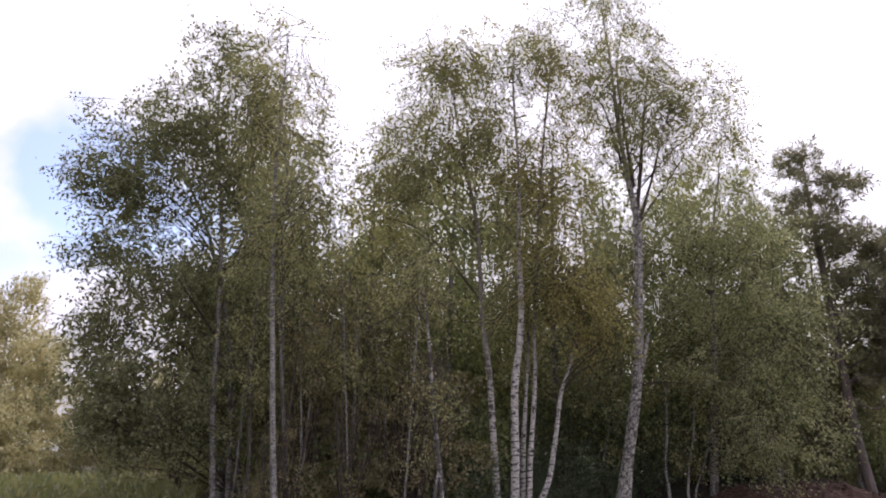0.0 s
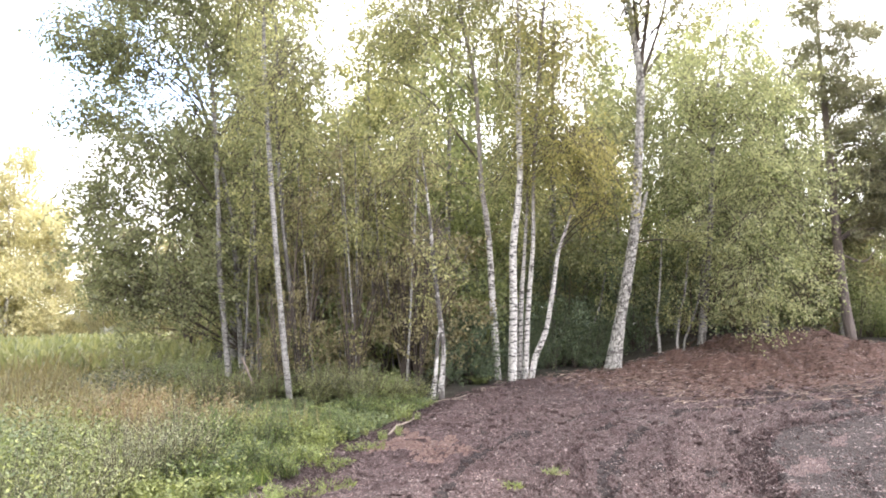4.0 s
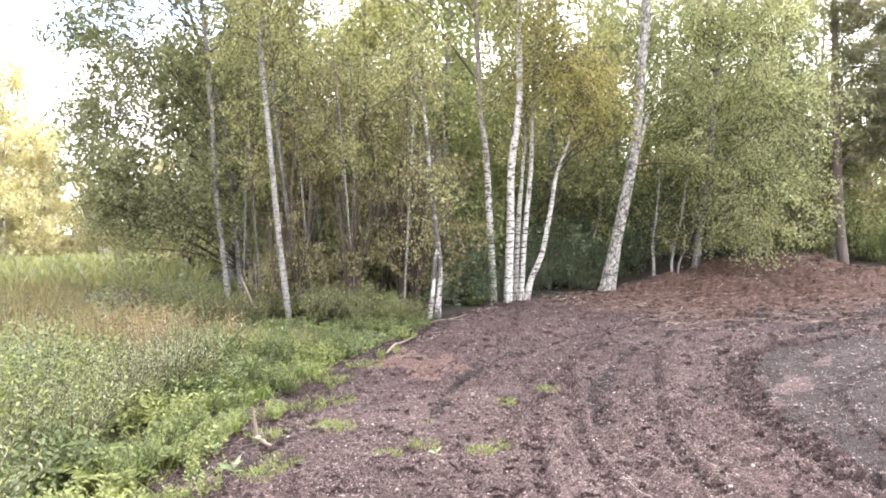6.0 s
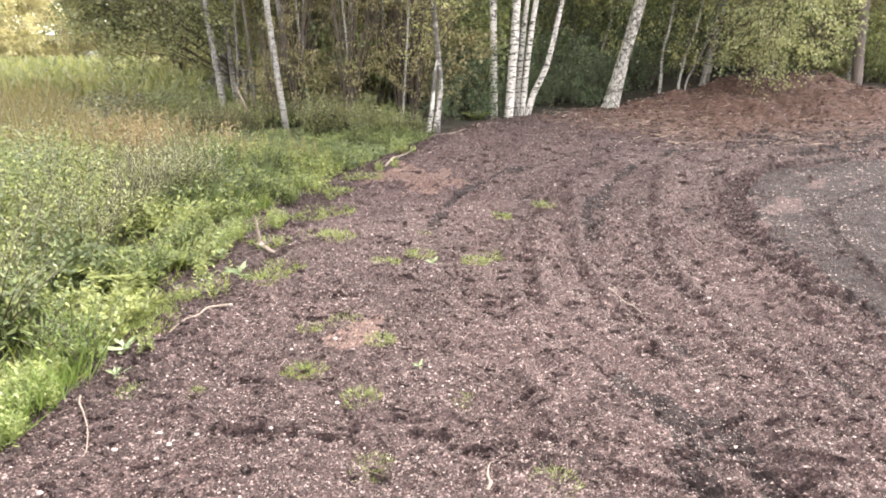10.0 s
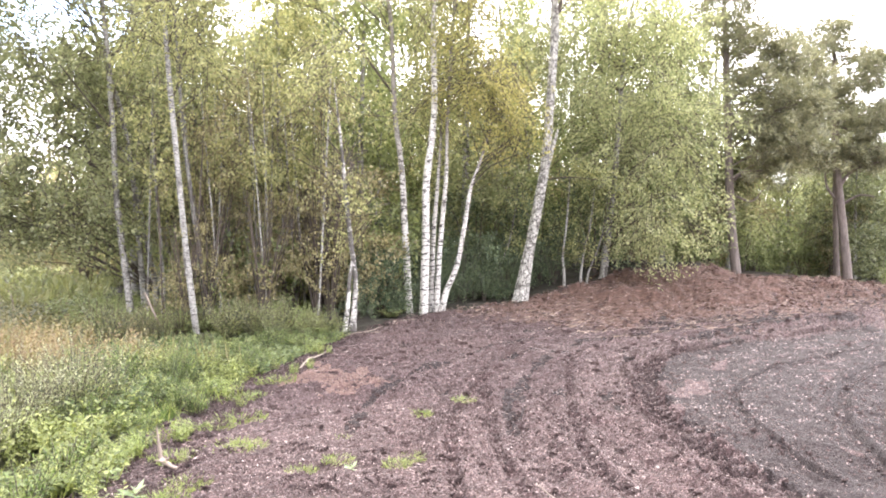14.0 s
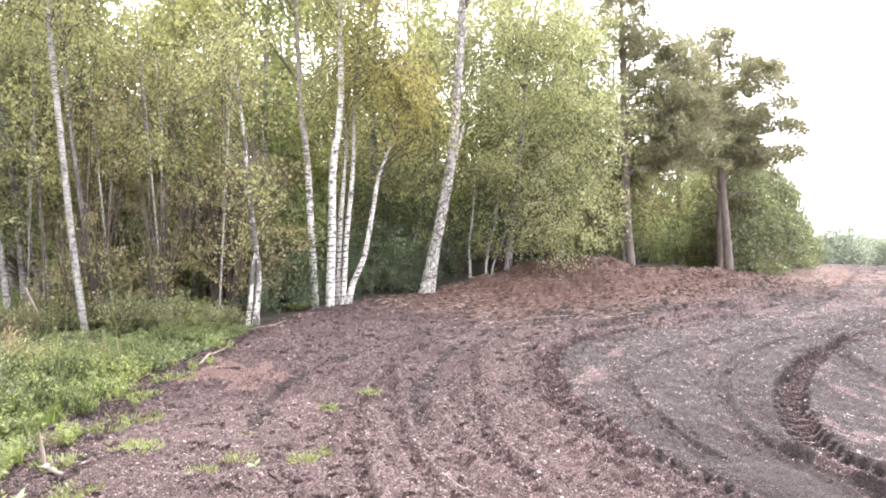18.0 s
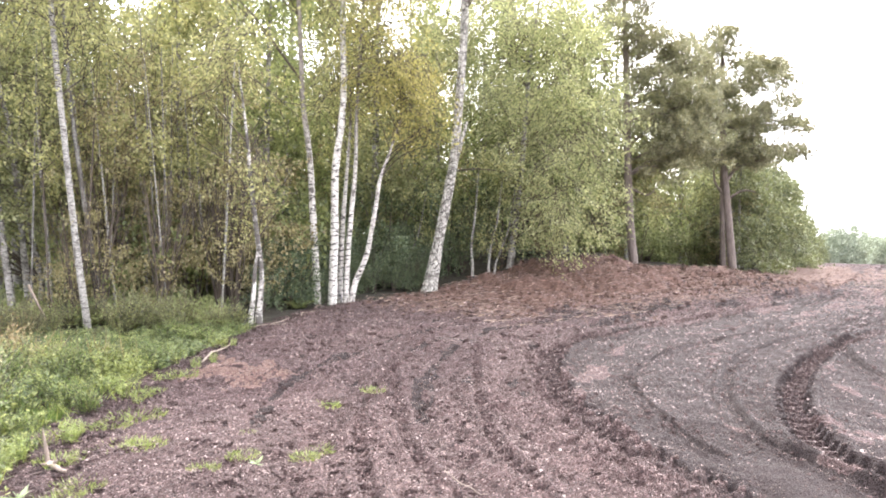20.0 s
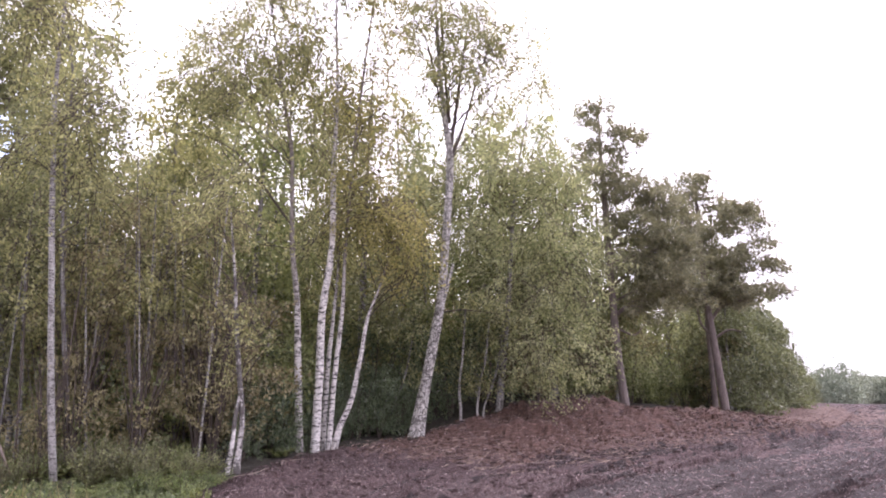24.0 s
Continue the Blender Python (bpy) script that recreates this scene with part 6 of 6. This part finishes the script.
def bank_straw():
    rng = np.random.default_rng(15)
    k = 9000
    along = rng.uniform(9.2, 15.6, k)
    i = np.floor(along).astype(int)
    e = np.array(EDGE)
    p = e[i] + (e[i + 1] - e[i]) * (along - i)[:, None]
    off = rng.uniform(-0.3, 5.4, k)
    keep = lumps(off, along * 0.5, 0.4, 81) + 0.5 * lumps(off, along * 3, 0.15, 82) > -0.05
    p, off = p[keep], off[keep]
    k = len(off)
    x, y = p[:, 0] + off * 0.42, p[:, 1] - off * 0.9
    way = np.stack([1 + 0.35 * rng.normal(size=k), 0.45 + 0.5 * rng.normal(size=k), 0.12 * rng.normal(size=k)], 1)
    long = rng.uniform(0.08, 0.4, k) ** 1.2
    v, f = leaf_quads(np.stack([x, y, land(x, y)[0] + 0.02], 1), way, rng.normal(size=(k, 3)), long, rng.uniform(0.008, 0.022, k))
    straw, n, ln, b = mat("straw_and_roots", 0.9)
    g = n.new("ShaderNodeNewGeometry")
    ln.new(ramp(n, ln, g.outputs["Random Per Island"], [(0.0, (0.03, 0.019, 0.015)), (0.5, (0.13, 0.088, 0.068)), (1.0, (0.38, 0.29, 0.23))]), b.inputs["Base Color"])
    tagged(new("root_litter", quick_mesh("root_litter", v, f, 4, False, (straw,))), "torn roots and straw strewn over the earth bank", "debris", kind="stuff")


def stick(name, label, ends, radius, bow=0.04, branches=()):
    """A weathered stick lying on the ground between two places."""
    (x0, y0), (x1, y1) = ends
    pts = []
    rng = np.random.default_rng(int(abs(x0) * 100))
    for q in range(6):
        t = q / 5
        x, y = x0 + (x1 - x0) * t, y0 + (y1 - y0) * t
        pts.append((x + rng.normal() * bow * 0.3, y + rng.normal() * bow * 0.3, land_z(x, y) + radius * 0.8 + bow * 0.4 * math.sin(t * 3.1), radius * (1 - 0.6 * t)))
    o = np.array([x0, y0, pts[0][2]])
    root = new(name)
    root.location = o
    tagged(root, label, "stick", "sticks on the ground")
    v, f = tube(spline(pts, 4), 7, 0.08, rng)
    part("stem", quick_mesh("stem", v - o, f, 4, True, (DEAD_WOOD,)), root)
    for t, dx, dy, dz in branches:
        b = np.array(pts[int(t * 5)][:3])
        v, f = tube(spline([(*b, radius * 0.6), (*(b + np.array([dx, dy, dz]) * 0.5), radius * 0.45), (*(b + np.array([dx, dy, dz])), radius * 0.15)], 4), 6, 0.08, rng)
        part("side_branch", quick_mesh("side_branch", v - o, f, 4, True, (DEAD_WOOD,)), root)
    return root


def stones():
    rng = np.random.default_rng(4)
    m = bark_plain("pale_stone", (0.3, 0.25, 0.23), (0.6, 0.52, 0.48), 8)
    for x, y, r in [(-1.31, 2.33, 0.016), (-1.08, 2.32, 0.018), (-1.17, 2.44, 0.016), (-0.45, 2.68, 0.015), (-0.56, 3.33, 0.017), (-0.7, 2.46, 0.012), (-1.15, 2.51, 0.011), (-1.0, 2.41, 0.015),
                    (-0.81, 2.53, 0.011), (-1.09, 2.22, 0.012), (-1.41, 1.99, 0.015), (-0.26, 2.03, 0.011), (-0.77, 3.19, 0.012), (-1.03, 2.74, 0.011), (-1.29, 2.84, 0.011), (1.13, 4.86, 0.016),
                    (1.25, 2.8, 0.014), (1.75, 3.61, 0.016), (-0.03, 3.02, 0.011), (2.1, 4.4, 0.018), (1.9, 6.2, 0.022), (0.8, 7.4, 0.02), (3.2, 5.9, 0.022)]:
        bm = bmesh.new()
        bmesh.ops.create_icosphere(bm, subdivisions=2, radius=r * 0.7)
        sh = Vector((rng.uniform(0.8, 1.4), rng.uniform(0.7, 1.1), rng.uniform(0.5, 0.8)))
        for v in bm.verts:
            v.co = Vector((v.co.x * sh.x, v.co.y * sh.y, v.co.z * sh.z)) * (1 + 0.18 * noise.noise(v.co * (2.2 / r) + Vector((x, y, 0)) * 9))
        me = bpy.data.meshes.new("stone")
        bm.to_mesh(me)
        bm.free()
        me.materials.append(m)
        for p in me.polygons:
            p.use_smooth = True
        ob = new("stone", me)
        ob.location = (x, y, land_z(x, y) + r * 0.3)
        tagged(ob, "small pale rounded stone on dark soil", "stone", "stones on the soil")


litter_on_soil()
bank_straw()
stick("stick", "short pale broken stick on the soil", ((-1.26, 3.76), (-1.49, 3.41)), 0.009, 0.025)
stick("stick", "thin pale straight twig on the soil", ((1.17, 4.22), (1.36, 3.86)), 0.006, 0.02)
stick("stick", "thin twig at the meadow's edge", ((-1.62, 2.67), (-1.37, 2.23)), 0.005, 0.04)
stick("stick", "pale root end on the soil's edge", ((-0.72, 8.7), (-0.35, 9.9)), 0.016, 0.05)
stick("root_wood", "pale forked root sticking up from the soil", ((-1.4, 4.98), (-1.27, 4.86)), 0.026, 0.02, [(0, -0.04, 0.03, 0.24), (0.3, 0.05, -0.04, 0.04), (0.2, -0.05, -0.06, 0.03)])
for ends, r in ((((0.15, 11.9), (0.75, 12.6)), 0.014), (((0.5, 12.2), (0.9, 13.4)), 0.016), (((0.7, 13.2), (1.25, 13.5)), 0.012), (((0.95, 13.9), (1.3, 14.4)), 0.014), (((-0.15, 11.5), (0.45, 11.75)), 0.012), (((11.7, 18.9), (12.7, 18.0)), 0.03), (((16.9, 20.3), (17.9, 19.7)), 0.03)):
    stick("root", "pale torn root lying at the foot of the trees", ends, r * 0.65, 0.06, [(0.4, 0.1, -0.08, 0.04)])
stick("stick", "pale peeling strip of wood on the soil", ((0.2, 2.03), (0.22, 2.22)), 0.008, 0.02)
stick("stick", "bent twig lying on the soil", ((2.85, 2.35), (2.7, 2.6)), 0.01, 0.03)
stones()

for pts, r, text in (([(-3.26, 11.96, -0.06), (-3.4, 11.93, 0.22), (-3.6, 11.87, 0.75)], 0.024, "bare pale dead stem leaning at the wood's foot"), ([(-7.76, 16.24, 0.19), (-7.81, 16.22, 0.35), (-7.87, 16.19, 0.52)], 0.022, "short weathered stake standing in the meadow")):
    o = np.array((pts[0][0], pts[0][1], land_z(pts[0][0], pts[0][1])))
    v, f = tube(spline([(*(o - np.array([0, 0, 0.1])), r)] + [(*q, r * 0.8) for q in pts[1:]], 5), 7, 0.08, np.random.default_rng(3))
    ob = new("dead_stem", quick_mesh("dead_stem", v - o, f, 4, True, (DEAD_WOOD,)))
    ob.location = o
    tagged(ob, text, "dead wood")
